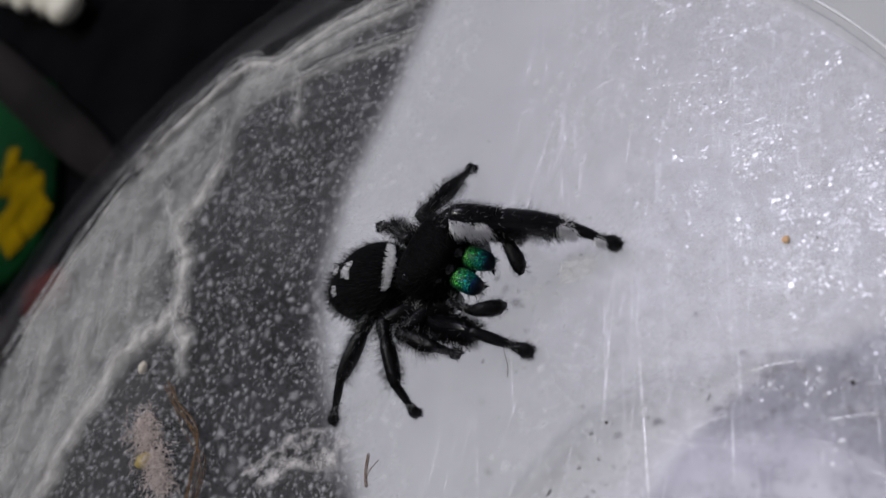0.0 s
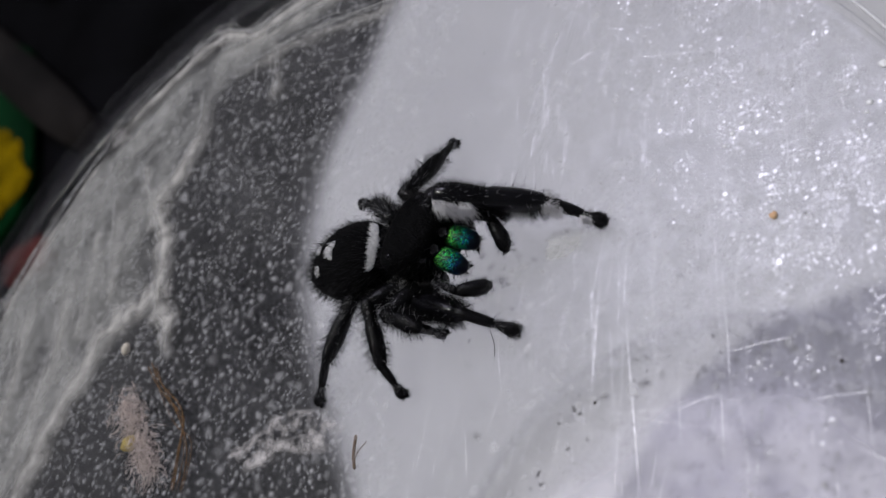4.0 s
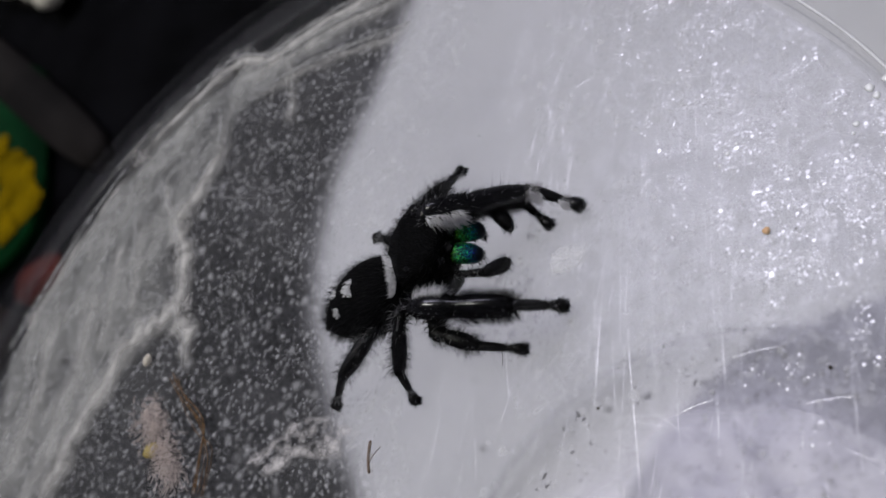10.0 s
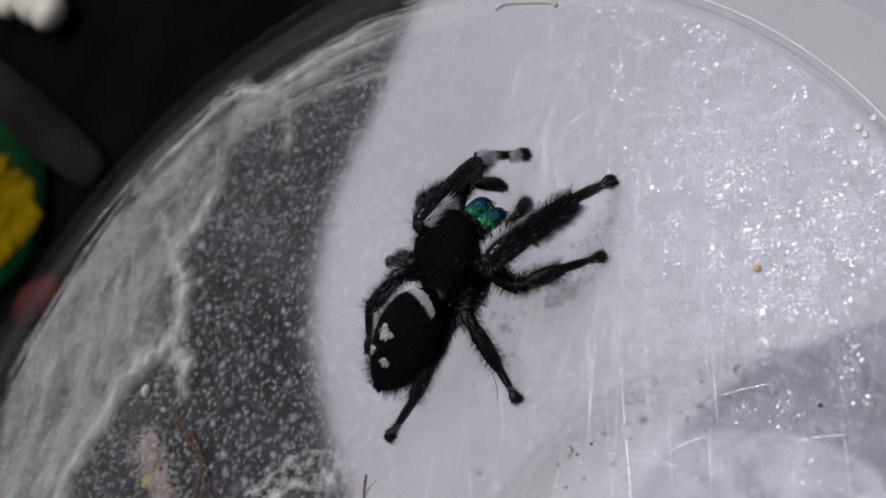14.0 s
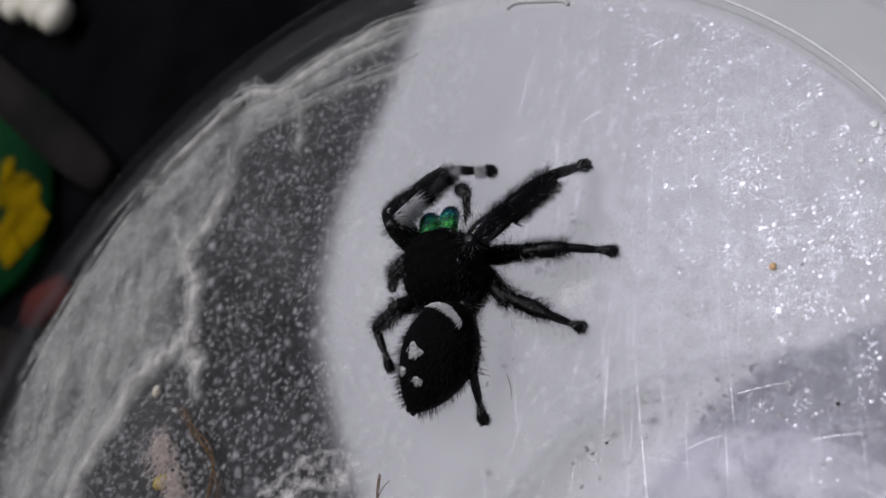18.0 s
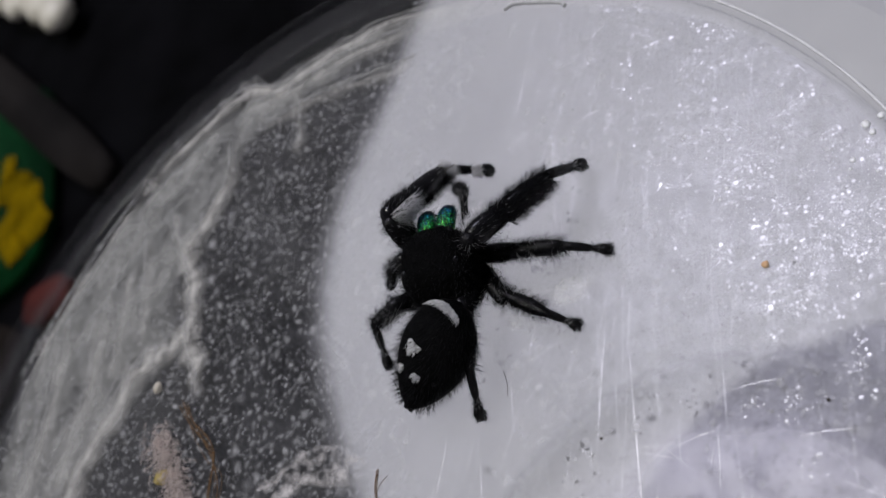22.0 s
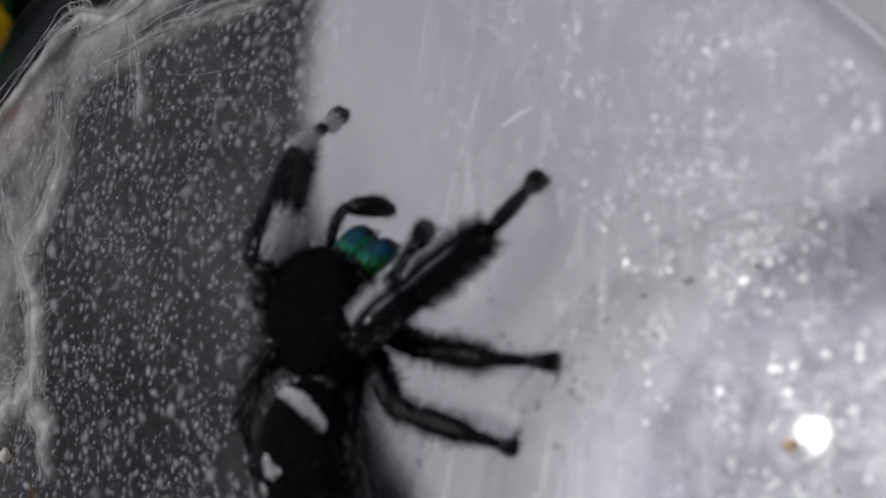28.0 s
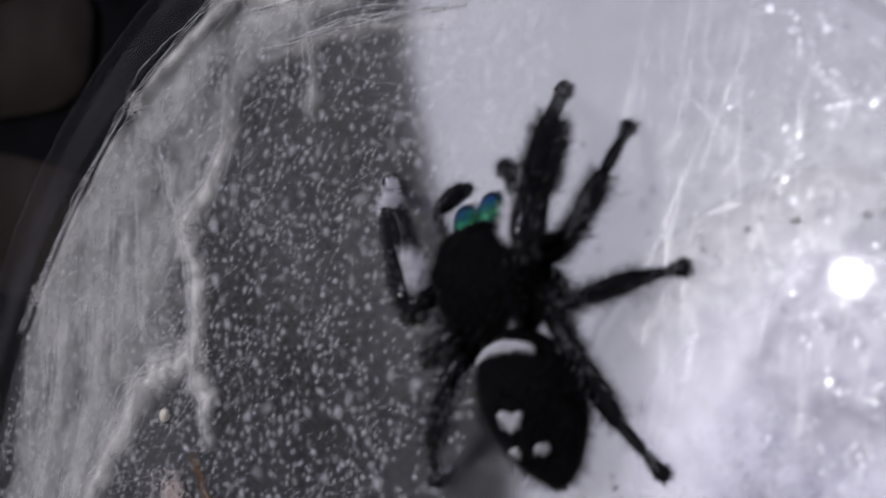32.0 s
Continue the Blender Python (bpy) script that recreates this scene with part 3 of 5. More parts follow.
def make_abdomen():
    rng = random.Random(8)
    bm = bmesh.new()
    n, stations = 36, 26
    rings = [[bm.verts.new(abdomen_point(s / (stations - 1), 2 * math.pi * i / n)) for i in range(n)] for s in range(stations)]
    for a, b in zip(rings, rings[1:]):
        for i in range(n):
            bm.faces.new((a[i], a[(i + 1) % n], b[(i + 1) % n], b[i]))
    bm.faces.new(rings[0][::-1])
    bm.faces.new(rings[-1])
    for _ in range(3200):
        f, a = rng.uniform(0.02, 0.97), rng.uniform(0, 2 * math.pi)
        p = abdomen_point(f, a)
        out = (abdomen_point(f, a, 0.5) - p).normalized()
        d = (out * rng.uniform(0.35, 0.9) + Vector((rng.uniform(-.3, .3), -0.7, rng.uniform(-.2, .3)))).normalized()
        hair(bm, p - out * 0.02 * MM, p + d * (rng.uniform(0.25, 0.6) if rng.random() < 0.85 else rng.uniform(0.6, 1.05)) * MM, 0.010 * MM, 1)
    return part("abdomen", bm, [VELVET, HAIR_SOFT], spider, "velvety black egg-shaped abdomen")


abdomen = make_abdomen()


def scale_hair(bm, rng, f, a):
    """A white scale that lies back along the abdomen."""
    p = abdomen_point(f, a, 0.09)
    q = abdomen_point(f + rng.uniform(0.02, 0.045), a + rng.uniform(-0.05, 0.05), rng.uniform(0.10, 0.2))
    hair(bm, p, q, 0.028 * MM, 0)


def mark(name, f0, a0, rf, ra, seed, lobes, label):
    """A raised patch of white scales on the abdomen, with a ragged outline."""
    rng = random.Random(seed)
    bm = bmesh.new()
    n = 30
    k = [rng.uniform(-1, 1) for _ in range(6)]
    centre = bm.verts.new(abdomen_point(f0, radians(a0), 0.10))
    prev = None
    for s in (0.5, 0.85, 1.0):
        ring = []
        for i in range(n):
            t = 2 * math.pi * i / n
            r = s * (1 + 0.36 * lobes * math.cos(3 * t + k[0]) + 0.10 * math.sin(5 * t + k[1]) + 0.08 * math.sin(9 * t + k[2]))
            ring.append(bm.verts.new(abdomen_point(f0 + rf * r * math.cos(t), radians(a0 + ra * r * math.sin(t)), {0.5: 0.10, 0.85: 0.09, 1.0: 0.0}[s])))
        for i in range(n):
            j = (i + 1) % n
            bm.faces.new((centre, ring[i], ring[j]) if prev is None else (prev[i], ring[i], ring[j], prev[j]))
        prev = ring
    bmesh.ops.recalc_face_normals(bm, faces=bm.faces)
    for _ in range(46):
        t, q = rng.uniform(0, 6.28), math.sqrt(rng.random())
        scale_hair(bm, rng, f0 + rf * q * math.cos(t), radians(a0 + ra * q * math.sin(t)))
    return part(name, bm, SPOT_WHITE, abdomen, label)


def basal_band():
    """The white crescent across the front of the abdomen."""
    rng = random.Random(4)
    bm = bmesh.new()
    rows = []
    for i in range(33):
        a = 38 + 104 * i / 32
        c = abs(i - 16) / 16
        wob = 0.006 * math.sin(i * 1.9) + 0.005 * math.sin(i * 3.3)
        f1, f2 = 0.055 + 0.055 * c ** 2 + wob + 0.006 * math.sin(i * 7.1), 0.108 + 0.045 * c ** 2 - 0.02 * c ** 6 + wob * 0.6 + 0.005 * math.sin(i * 5.3)
        rows.append([bm.verts.new(abdomen_point(f1 + (f2 - f1) * g, radians(a), lift)) for g, lift in ((0, 0.0), (0.15, 0.10), (0.5, 0.12), (0.85, 0.10), (1, 0.0))])
    for a, b in zip(rows, rows[1:]):
        for j in range(4):
            bm.faces.new((a[j], a[j + 1], b[j + 1], b[j]))
    bmesh.ops.recalc_face_normals(bm, faces=bm.faces)
    for _ in range(420):
        a = rng.uniform(36, 144)
        c = abs(a - 90) / 52
        scale_hair(bm, rng, 0.05 + 0.05 * c ** 2 + rng.uniform(0, 0.045), radians(a))
    return part("front_band", bm, SPOT_WHITE, abdomen, "white band across the front")


basal_band()
mark("middle_spot", 0.50, 90, 0.055, 13, 1, 1.0, "white three-lobed spot")
mark("side_spot", 0.70, 105, 0.030, 9, 2, 0.3, "small white spot")
mark("side_spot", 0.70, 66, 0.030, 9, 5, 0.3, "small white spot")
for sx in (-1, 1):
    bm = bmesh.new()
    tube(bm, shaped([(0, 0.22, 0, 0), (-0.25, 0.20, 0, 0), (-0.45, 0.12, 0, -0.03)][::-1]), 8)
    s = part("spinneret", bm, SPIDER_BLACK, abdomen)
    s.matrix_basis = pose(sx * 0.2 * MM, -3.15 * MM, -0.35 * MM)
bm = bmesh.new()
tube(bm, shaped([(-1.4, 0.42, 0, 0), (0, 0.40, 0, 0), (1.4, 0.42, 0, 0)]), 12)
pedicel = part("waist", bm, SPIDER_BLACK, spider)


# ---- legs: femur > tibia, tarsus ----
LEG_LENGTHS = {"1": (3.60, 6.32, 3.01), "2": (3.14, 2.67, 2.62), "3": (2.93, 3.63, 2.02), "4": (3.04, 3.85, 2.95)}
BODY = [  # key: head x, y, yaw, pitch; abdomen x, y, yaw, pitch (mm, degrees)
    (4.8, 13.5, -104, 7, 0.2, 12.1, -79, 7),
    (4.2, 13.7, -79, 2, 0.8, 10.6, -63, 4),
    (4.7, 14.2, -75, 2, 1.0, 10.5, -62, 5),
    (5.2, 14.6, -54, -2, 1.5, 10.3, -57, 6),
    (6.1, 15.7, -30, 5, 4.2, 10.3, -35, 8),
    (5.6, 15.6, 8, 8, 4.8, 9.8, -29, 6),
    (4.8, 14.6, 15, 20, 5.6, 9.3, -25, 9),
    (5.1, 17.6, -21, 1, 5.3, 11.3, -18, 13),
    (5.0, 17.4, -16, -12, 5.3, 11.6, -19, 12),
    (5.0, 17.4, -16, -12, 5.3, 11.6, -19, 12),
    (5.0, 17.4, -16, -12, 5.3, 11.6, -19, 12),
    (4.4, 17.8, -2, -12, 5.7, 12.3, 12, 5),
    (3.5, 19.7, 40, -2, 6.5, 14.6, 30, 5),
    (2.6, 20.8, 36, -0, 6.1, 16.4, 28, 12),
    (6.1, 15.7, -30, 5, 4.2, 10.3, -35, 8),
]
LEFT_1_KNEE = [(6.8, 15.0, 5.1), (5.3, 15.0, 5.0), (4.7, 15.6, 4.9), (4.5, 15.8, 4.7), (4.7, 16.6, 4.8), (2.7, 17.7, 4.9), (1.9, 16.6, 5.5), (3.1, 18.1, 4.7), (2.8, 18.7, 4.7), (2.2, 18.8, 4.7), (2.5, 18.5, 4.6), (2.3, 18.1, 4.6), (0.6, 18.6, 4.8), (-0.0, 18.9, 4.4), (4.7, 16.6, 4.8)]
LEFT_1_ANKLE = [(12.2, 15.9, 2.1), (10.0, 17.9, 1.8), (8.9, 19.3, 1.9), (7.6, 20.7, 2.2), (6.0, 22.4, 2.4), (4.5, 22.8, 1.6), (2.3, 21.8, 2.0), (1.7, 23.6, 2.2), (1.0, 24.1, 2.1), (-0.8, 23.6, 2.0), (0.7, 24.1, 2.4), (0.7, 24.0, 2.7), (-2.7, 23.3, 2.4), (-4.9, 22.2, 2.1), (6.0, 22.4, 2.4)]
LEFT_1_TIP = [(14.6, 15.6, 0.3), (12.8, 17.5, 0.3), (11.6, 19.2, 0.3), (10.0, 21.2, 0.3), (7.8, 23.6, 0.3), (7.1, 23.6, 0.3), (4.6, 22.6, 0.2), (2.6, 25.7, 0.2), (1.0, 26.0, 0.1), (-1.4, 25.8, 0.2), (-0.2, 25.8, 0.2), (0.3, 25.9, 0.3), (-4.0, 24.8, 0.2), (-6.9, 23.3, 0.2), (7.8, 23.6, 0.3)]
RIGHT_1_KNEE = [(2.3, 10.6, 1.3), (5.5, 9.7, 3.8), (6.2, 10.1, 3.7), (7.1, 11.3, 3.8), (9.9, 14.5, 4.3), (8.1, 15.4, 4.5), (7.6, 15.6, 4.5), (8.5, 17.0, 4.5), (8.6, 16.8, 4.3), (8.6, 16.8, 4.3), (8.6, 16.8, 4.3), (8.3, 18.2, 3.9), (6.1, 21.5, 4.3), (5.0, 22.9, 4.6), (8.7, 12.6, 4.2)]
RIGHT_1_ANKLE = [(8.5, 9.5, 2.1), (11.7, 10.5, 2.8), (11.9, 12.4, 2.2), (12.0, 14.9, 1.8), (13.3, 19.4, 2.3), (12.2, 19.8, 2.6), (10.9, 20.7, 2.7), (12.5, 21.4, 2.3), (12.4, 21.8, 2.3), (12.4, 21.8, 2.3), (12.4, 21.8, 2.3), (9.9, 24.1, 2.5), (4.8, 27.2, 2.1), (2.9, 28.2, 2.0), (12.0, 16.8, 2.2)]
RIGHT_1_TIP = [(10.9, 9.3, 0.3), (13.0, 11.5, 0.3), (13.6, 14.0, 0.3), (13.3, 17.1, 0.3), (14.1, 21.5, 0.3), (12.6, 21.5, 0.2), (11.3, 22.6, 0.3), (12.5, 23.6, 0.2), (12.3, 23.8, 0.2), (12.3, 23.8, 0.2), (12.3, 23.8, 0.2), (9.1, 25.9, 0.2), (3.1, 28.8, 0.2), (1.5, 29.5, -0.3), (13.5, 18.5, 0.3)]
LEFT_2_KNEE = [(7.3, 15.2, 4.2), (7.3, 16.6, 2.6), (6.7, 17.7, 3.3), (5.7, 17.7, 3.9), (3.5, 18.6, 3.8), (2.5, 18.4, 3.2), (1.0, 18.0, 3.4), (1.4, 17.8, 3.4), (2.9, 17.4, 4.2), (2.9, 17.4, 4.2), (2.9, 17.4, 4.2), (2.3, 17.0, 4.1), (0.7, 17.9, 4.1), (-0.8, 19.6, 3.9), (3.5, 18.6, 3.8)]
LEFT_2_ANKLE = [(9.3, 15.3, 2.4), (8.6, 17.8, 0.8), (6.8, 19.9, 1.9), (5.9, 19.7, 2.1), (4.0, 20.6, 2.1), (2.7, 20.9, 2.1), (1.4, 20.4, 2.3), (0.1, 19.6, 1.9), (1.3, 18.3, 2.3), (1.3, 18.3, 2.3), (1.3, 18.3, 2.3), (0.5, 17.4, 2.2), (-1.0, 17.4, 2.1), (-1.8, 17.9, 2.1), (4.0, 20.6, 2.1)]
LEFT_2_TIP = [(8.2, 16.1, 0.2), (10.7, 16.4, 0.3), (5.6, 21.5, 0.2), (5.2, 21.4, 0.2), (3.5, 22.4, 0.2), (2.3, 22.7, 0.3), (1.3, 22.1, 0.2), (-1.2, 21.0, 0.3), (-0.3, 19.0, 0.3), (-0.3, 19.0, 0.3), (-0.3, 19.0, 0.3), (-1.2, 17.8, 0.3), (-2.8, 17.9, 0.2), (-3.6, 17.4, 0.3), (3.5, 22.4, 0.2)]
RIGHT_2_KNEE = [(3.9, 9.0, 2.7), (6.0, 8.9, 2.1), (7.0, 10.0, 2.8), (7.3, 10.9, 3.2), (10.7, 13.8, 2.3), (10.0, 14.9, 2.2), (9.3, 16.1, 1.9), (10.1, 17.0, 2.1), (10.0, 16.7, 1.6), (10.0, 16.7, 1.6), (10.0, 16.7, 1.6), (9.3, 17.6, 2.2), (6.6, 22.9, 3.4), (6.0, 23.7, 2.9), (10.7, 13.8, 2.3)]
RIGHT_2_ANKLE = [(6.5, 8.3, 2.9), (8.6, 8.6, 1.2), (9.4, 9.2, 2.2), (9.4, 10.2, 1.7), (12.9, 15.2, 1.7), (12.5, 15.8, 1.7), (12.0, 16.6, 1.4), (12.7, 16.5, 2.1), (12.5, 16.8, 1.9), (12.5, 16.8, 1.9), (12.5, 16.8, 1.9), (12.0, 17.7, 2.1), (6.0, 25.0, 2.1), (6.2, 26.6, 2.1), (12.9, 15.2, 1.7)]
RIGHT_2_TIP = [(6.2, 8.9, 0.3), (11.0, 8.9, 0.2), (11.2, 9.0, 0.2), (11.2, 9.0, 0.3), (14.6, 16.7, 0.3), (14.5, 16.8, 0.2), (14.4, 16.9, 0.2), (14.5, 16.9, 0.3), (14.4, 17.1, 0.2), (14.4, 17.1, 0.2), (14.4, 17.1, 0.2), (13.7, 17.4, 0.2), (4.4, 25.2, 0.1), (5.7, 28.6, 0.4), (14.6, 16.7, 0.3)]
LEFT_3_KNEE = [(3.2, 16.1, 3.1), (3.8, 15.6, 3.9), (3.6, 15.8, 4.1), (3.4, 15.8, 4.2), (3.8, 14.8, 3.4), (2.9, 14.0, 3.7), (2.9, 14.5, 4.2), (3.4, 15.9, 3.5), (3.6, 15.8, 3.8), (3.6, 15.8, 3.8), (3.6, 15.8, 3.8), (2.3, 16.0, 4.0), (2.2, 17.0, 4.0), (1.9, 18.0, 3.8), (3.8, 14.8, 3.4)]
LEFT_3_ANKLE = [(3.6, 19.3, 1.5), (3.7, 18.6, 1.7), (3.6, 18.7, 1.9), (2.0, 18.2, 1.8), (1.0, 16.0, 1.4), (0.4, 15.5, 1.6), (0.2, 14.6, 1.8), (0.5, 16.7, 1.5), (0.8, 16.0, 1.5), (0.8, 16.0, 1.5), (0.8, 16.0, 1.5), (-0.4, 15.4, 1.7), (-0.3, 15.9, 1.6), (-0.6, 16.5, 1.6), (1.0, 16.0, 1.4)]
LEFT_3_TIP = [(3.3, 20.9, 0.3), (3.5, 20.4, 0.4), (3.4, 20.0, 0.3), (1.8, 19.5, 0.3), (-0.8, 16.3, 0.4), (-0.9, 16.4, 0.3), (-1.1, 14.6, 0.2), (-1.1, 16.9, 0.3), (-0.7, 16.5, 0.3), (-0.7, 16.5, 0.3), (-0.7, 16.5, 0.3), (-1.8, 15.7, 0.3), (-1.5, 15.0, 0.3), (-1.9, 15.7, 0.3), (-0.8, 16.3, 0.4)]
RIGHT_3_KNEE = [(2.4, 9.6, 2.8), (4.1, 9.6, 3.3), (4.4, 9.8, 3.0), (4.3, 10.4, 2.0), (8.0, 12.0, 2.8), (8.2, 12.8, 2.2), (8.2, 13.7, 1.4), (8.9, 14.4, 1.9), (8.8, 14.3, 2.0), (8.8, 14.3, 2.0), (8.8, 14.3, 2.0), (8.2, 17.4, 3.6), (7.3, 21.8, 3.3), (6.6, 20.9, 3.3), (8.0, 12.0, 2.8)]
RIGHT_3_ANKLE = [(3.6, 6.4, 1.6), (3.6, 6.7, 1.3), (3.5, 6.9, 1.1), (5.0, 6.9, 1.6), (9.9, 9.4, 0.9), (9.8, 9.7, 0.9), (11.7, 12.5, 1.4), (12.5, 13.5, 2.0), (12.4, 14.0, 1.7), (12.4, 14.0, 1.7), (12.4, 14.0, 1.7), (11.4, 18.0, 2.0), (8.7, 23.5, 0.8), (8.2, 22.6, 0.9), (9.9, 9.4, 0.9)]
RIGHT_3_TIP = [(4.6, 5.2, 0.3), (4.6, 5.2, 0.2), (4.6, 5.4, 0.2), (4.7, 5.4, 0.3), (11.1, 7.9, 0.3), (11.0, 8.2, 0.3), (13.4, 12.2, 0.2), (13.1, 13.6, 0.2), (13.0, 13.7, 0.0), (13.0, 13.7, 0.0), (13.0, 13.7, 0.0), (12.4, 18.2, 0.3), (10.1, 24.8, 0.2), (9.9, 23.6, 0.2), (11.1, 7.9, 0.3)]
LEFT_4_KNEE = [(3.1, 14.4, 3.6), (3.9, 13.5, 3.4), (3.7, 13.3, 3.2), (3.8, 13.3, 3.4), (3.4, 13.9, 3.8), (3.8, 13.0, 4.1), (2.5, 12.2, 2.9), (2.7, 14.8, 3.5), (3.0, 14.5, 3.9), (3.0, 14.5, 3.9), (3.0, 14.5, 3.9), (3.0, 15.0, 4.3), (3.0, 15.9, 3.9), (2.1, 16.3, 3.3), (3.4, 13.9, 3.8)]
LEFT_4_ANKLE = [(0.1, 16.2, 1.8), (0.6, 14.9, 1.7), (0.4, 14.8, 1.6), (0.5, 14.7, 1.7), (0.3, 12.3, 2.1), (0.7, 11.4, 2.7), (-0.8, 11.5, 0.9), (0.4, 12.3, 1.7), (0.6, 12.2, 1.9), (0.6, 12.2, 1.9), (0.6, 12.2, 1.9), (0.7, 12.6, 2.4), (0.6, 13.5, 2.0), (1.2, 12.8, 2.0), (0.3, 12.3, 2.1)]
LEFT_4_TIP = [(-2.5, 16.9, 0.4), (-2.0, 15.7, 0.4), (-2.3, 15.6, 0.4), (-2.3, 15.4, 0.5), (-0.5, 10.3, 0.2), (-0.2, 10.3, 0.2), (0.7, 9.1, 0.3), (0.3, 9.8, 0.2), (0.1, 9.9, 0.2), (0.1, 9.9, 0.2), (0.1, 9.9, 0.2), (-0.9, 13.8, 0.3), (-0.6, 11.4, 0.3), (0.4, 10.6, 0.2), (-0.5, 10.3, 0.2)]
RIGHT_4_KNEE = [(1.0, 10.0, 2.5), (2.1, 9.2, 2.5), (2.0, 9.4, 1.7), (3.7, 9.3, 2.7), (6.2, 10.6, 2.2), (6.5, 12.2, 2.8), (6.9, 12.4, 2.4), (7.1, 12.9, 2.2), (7.6, 12.9, 2.9), (7.6, 12.9, 2.9), (7.6, 12.9, 2.9), (8.2, 16.7, 3.6), (7.6, 19.0, 3.2), (7.2, 19.5, 2.9), (6.2, 10.6, 2.2)]
RIGHT_4_ANKLE = [(-0.2, 6.3, 1.9), (0.3, 5.9, 2.2), (0.7, 5.6, 2.1), (1.0, 7.6, 0.8), (4.8, 7.0, 1.3), (6.5, 8.4, 1.8), (8.0, 8.7, 2.0), (8.2, 9.2, 1.7), (7.5, 9.6, 1.2), (7.5, 9.6, 1.2), (7.5, 9.6, 1.2), (11.7, 17.2, 2.0), (11.2, 18.6, 3.0), (9.0, 16.9, 0.9), (4.8, 7.0, 1.3)]
RIGHT_4_TIP = [(-1.4, 4.3, 0.2), (-1.4, 4.5, 0.2), (-1.4, 4.6, 0.2), (1.7, 4.9, 0.3), (2.9, 4.9, 0.3), (6.0, 5.9, 0.2), (8.3, 6.4, 0.2), (8.3, 6.7, 0.2), (8.3, 6.9, 0.3), (8.3, 6.9, 0.3), (8.3, 6.9, 0.3), (14.0, 17.6, 0.2), (12.0, 17.3, 0.4), (11.5, 15.3, 0.2), (2.9, 4.9, 0.3)]


def make_leg(side, number, lengths):
    """A leg in three stiff pieces; each runs along its own y from joint to joint. Returns the three meshes."""
    rng = random.Random(100 + number * 2 + (side > 0))
    first = number == 1
    thick = {1: 1.10, 2: 0.90, 3: 0.84, 4: 0.90}[number]
    lf, lt, ls = lengths
    bm = bmesh.new()
    st = shaped([(-0.5, 0.40 * thick, 0, 0), (0, 0.52 * thick, 0, 0), (0.3 * lf, 0.66 * thick, 0, 0), (0.65 * lf, 0.62 * thick, 0, 0.02), (0.92 * lf, 0.50 * thick, 0, 0), (lf + 0.22, 0.30 * thick, 0, 0)])
    tube(bm, st, 12, 1.08)
    limb_hairs(bm, rng, st, 260, 0.72 * MM * thick, 1, 0.1, 0.98, (0, 360), 0.02)
    limb_hairs(bm, rng, st, 45, 0.6 * MM, 2, 0.5, 1.0, (0, 360), 0.010)
    limb_hairs(bm, rng, st, 50, 1.05 * MM, 1, 0.1, 0.98, (0, 360), 0.012, 0.35)
    leg = part("leg", bm, ALL_MATS, spider, "thick black front leg fringed with white hair" if first else "black bristly leg")
    bm = bmesh.new()
    inner = (-110, 50) if side < 0 else (85, 270)
    if first:
        st = shaped([(-0.05, 0.42, 0, 0), (0.15, 0.62, 0, 0.03), (0.15 * lt, 0.72, 0, 0.05), (0.34 * lt, 0.68, 0, 0.04), (0.43 * lt, 0.56, 0, 0.02), (0.50 * lt, 0.66, 0, 0.02), (0.75 * lt, 0.64, 0, 0), (0.90 * lt, 0.50, 0, 0), (lt - 0.2, 0.32, 0, 0)])
        tube(bm, st, 14, 1.05, 4)
        limb_hairs(bm, rng, st, 850, 0.85 * MM, 1, 0.40, 0.98, (190, 350), 0.019)
        if side > 0:
            limb_hairs(bm, rng, st, 700, 0.75 * MM, 1, 0.30, 0.98, (0, 180), 0.016)
        limb_hairs(bm, rng, st, 170, 0.55 * MM, 1, 0.02, 0.45, (50, 250) if side < 0 else (-70, 85), 0.016)
        limb_hairs(bm, rng, st, 170, 0.42 * MM, 1, 0.0, 0.42, (30, 150), 0.015)
        white = (-110, 40) if side < 0 else (115, 235)
        limb_hairs(bm, rng, st, 800 if side < 0 else 420, 0.95 * MM if side < 0 else 0.80 * MM, 3, 0.0, 0.36 if side < 0 else 0.30, white, 0.014, 0.6)
        # Two long grey hairs stand in for the bright reflection lines along the tibia.
        for deg in (72, 104):
            a, b = Vector((0.60 * math.cos(radians(deg)), 0.44 * lt, 0.02 + 0.62 * math.sin(radians(deg)))) * MM, Vector((0.52 * math.cos(radians(deg)), 0.90 * lt, 0.55 * math.sin(radians(deg)))) * MM
            hair(bm, a, b, 0.028 * MM if side < 0 else 0.014 * MM, 2, Vector((0, 0, 0.03 * MM)))
        limb_hairs(bm, rng, st, 40, 0.5 * MM, 2, 0.03, 0.30, (20, 160), 0.012)
    else:
        st = shaped([(-0.25, 0.34 * thick, 0, 0), (0, 0.48 * thick, 0, 0.03), (0.14 * lt, 0.52 * thick, 0, 0.04), (0.28 * lt, 0.42 * thick, 0, 0.02), (0.40 * lt, 0.52 * thick, 0, 0.02), (0.70 * lt, 0.54 * thick, 0, 0), (0.94 * lt, 0.42 * thick, 0, 0), (lt + 0.16, 0.26 * thick, 0, 0)])
        tube(bm, st, 12, 1.05, 0)
        limb_hairs(bm, rng, st, 400, 0.65 * MM, 1, 0.04, 0.98, (0, 360), 0.018)
        limb_hairs(bm, rng, st, 70, 0.6 * MM, 2, 0.0, 0.4, (0, 360), 0.010)
    limb_hairs(bm, rng, st, 80, 1.05 * MM, 1, 0.05, 0.98, (0, 360), 0.011, 0.30)
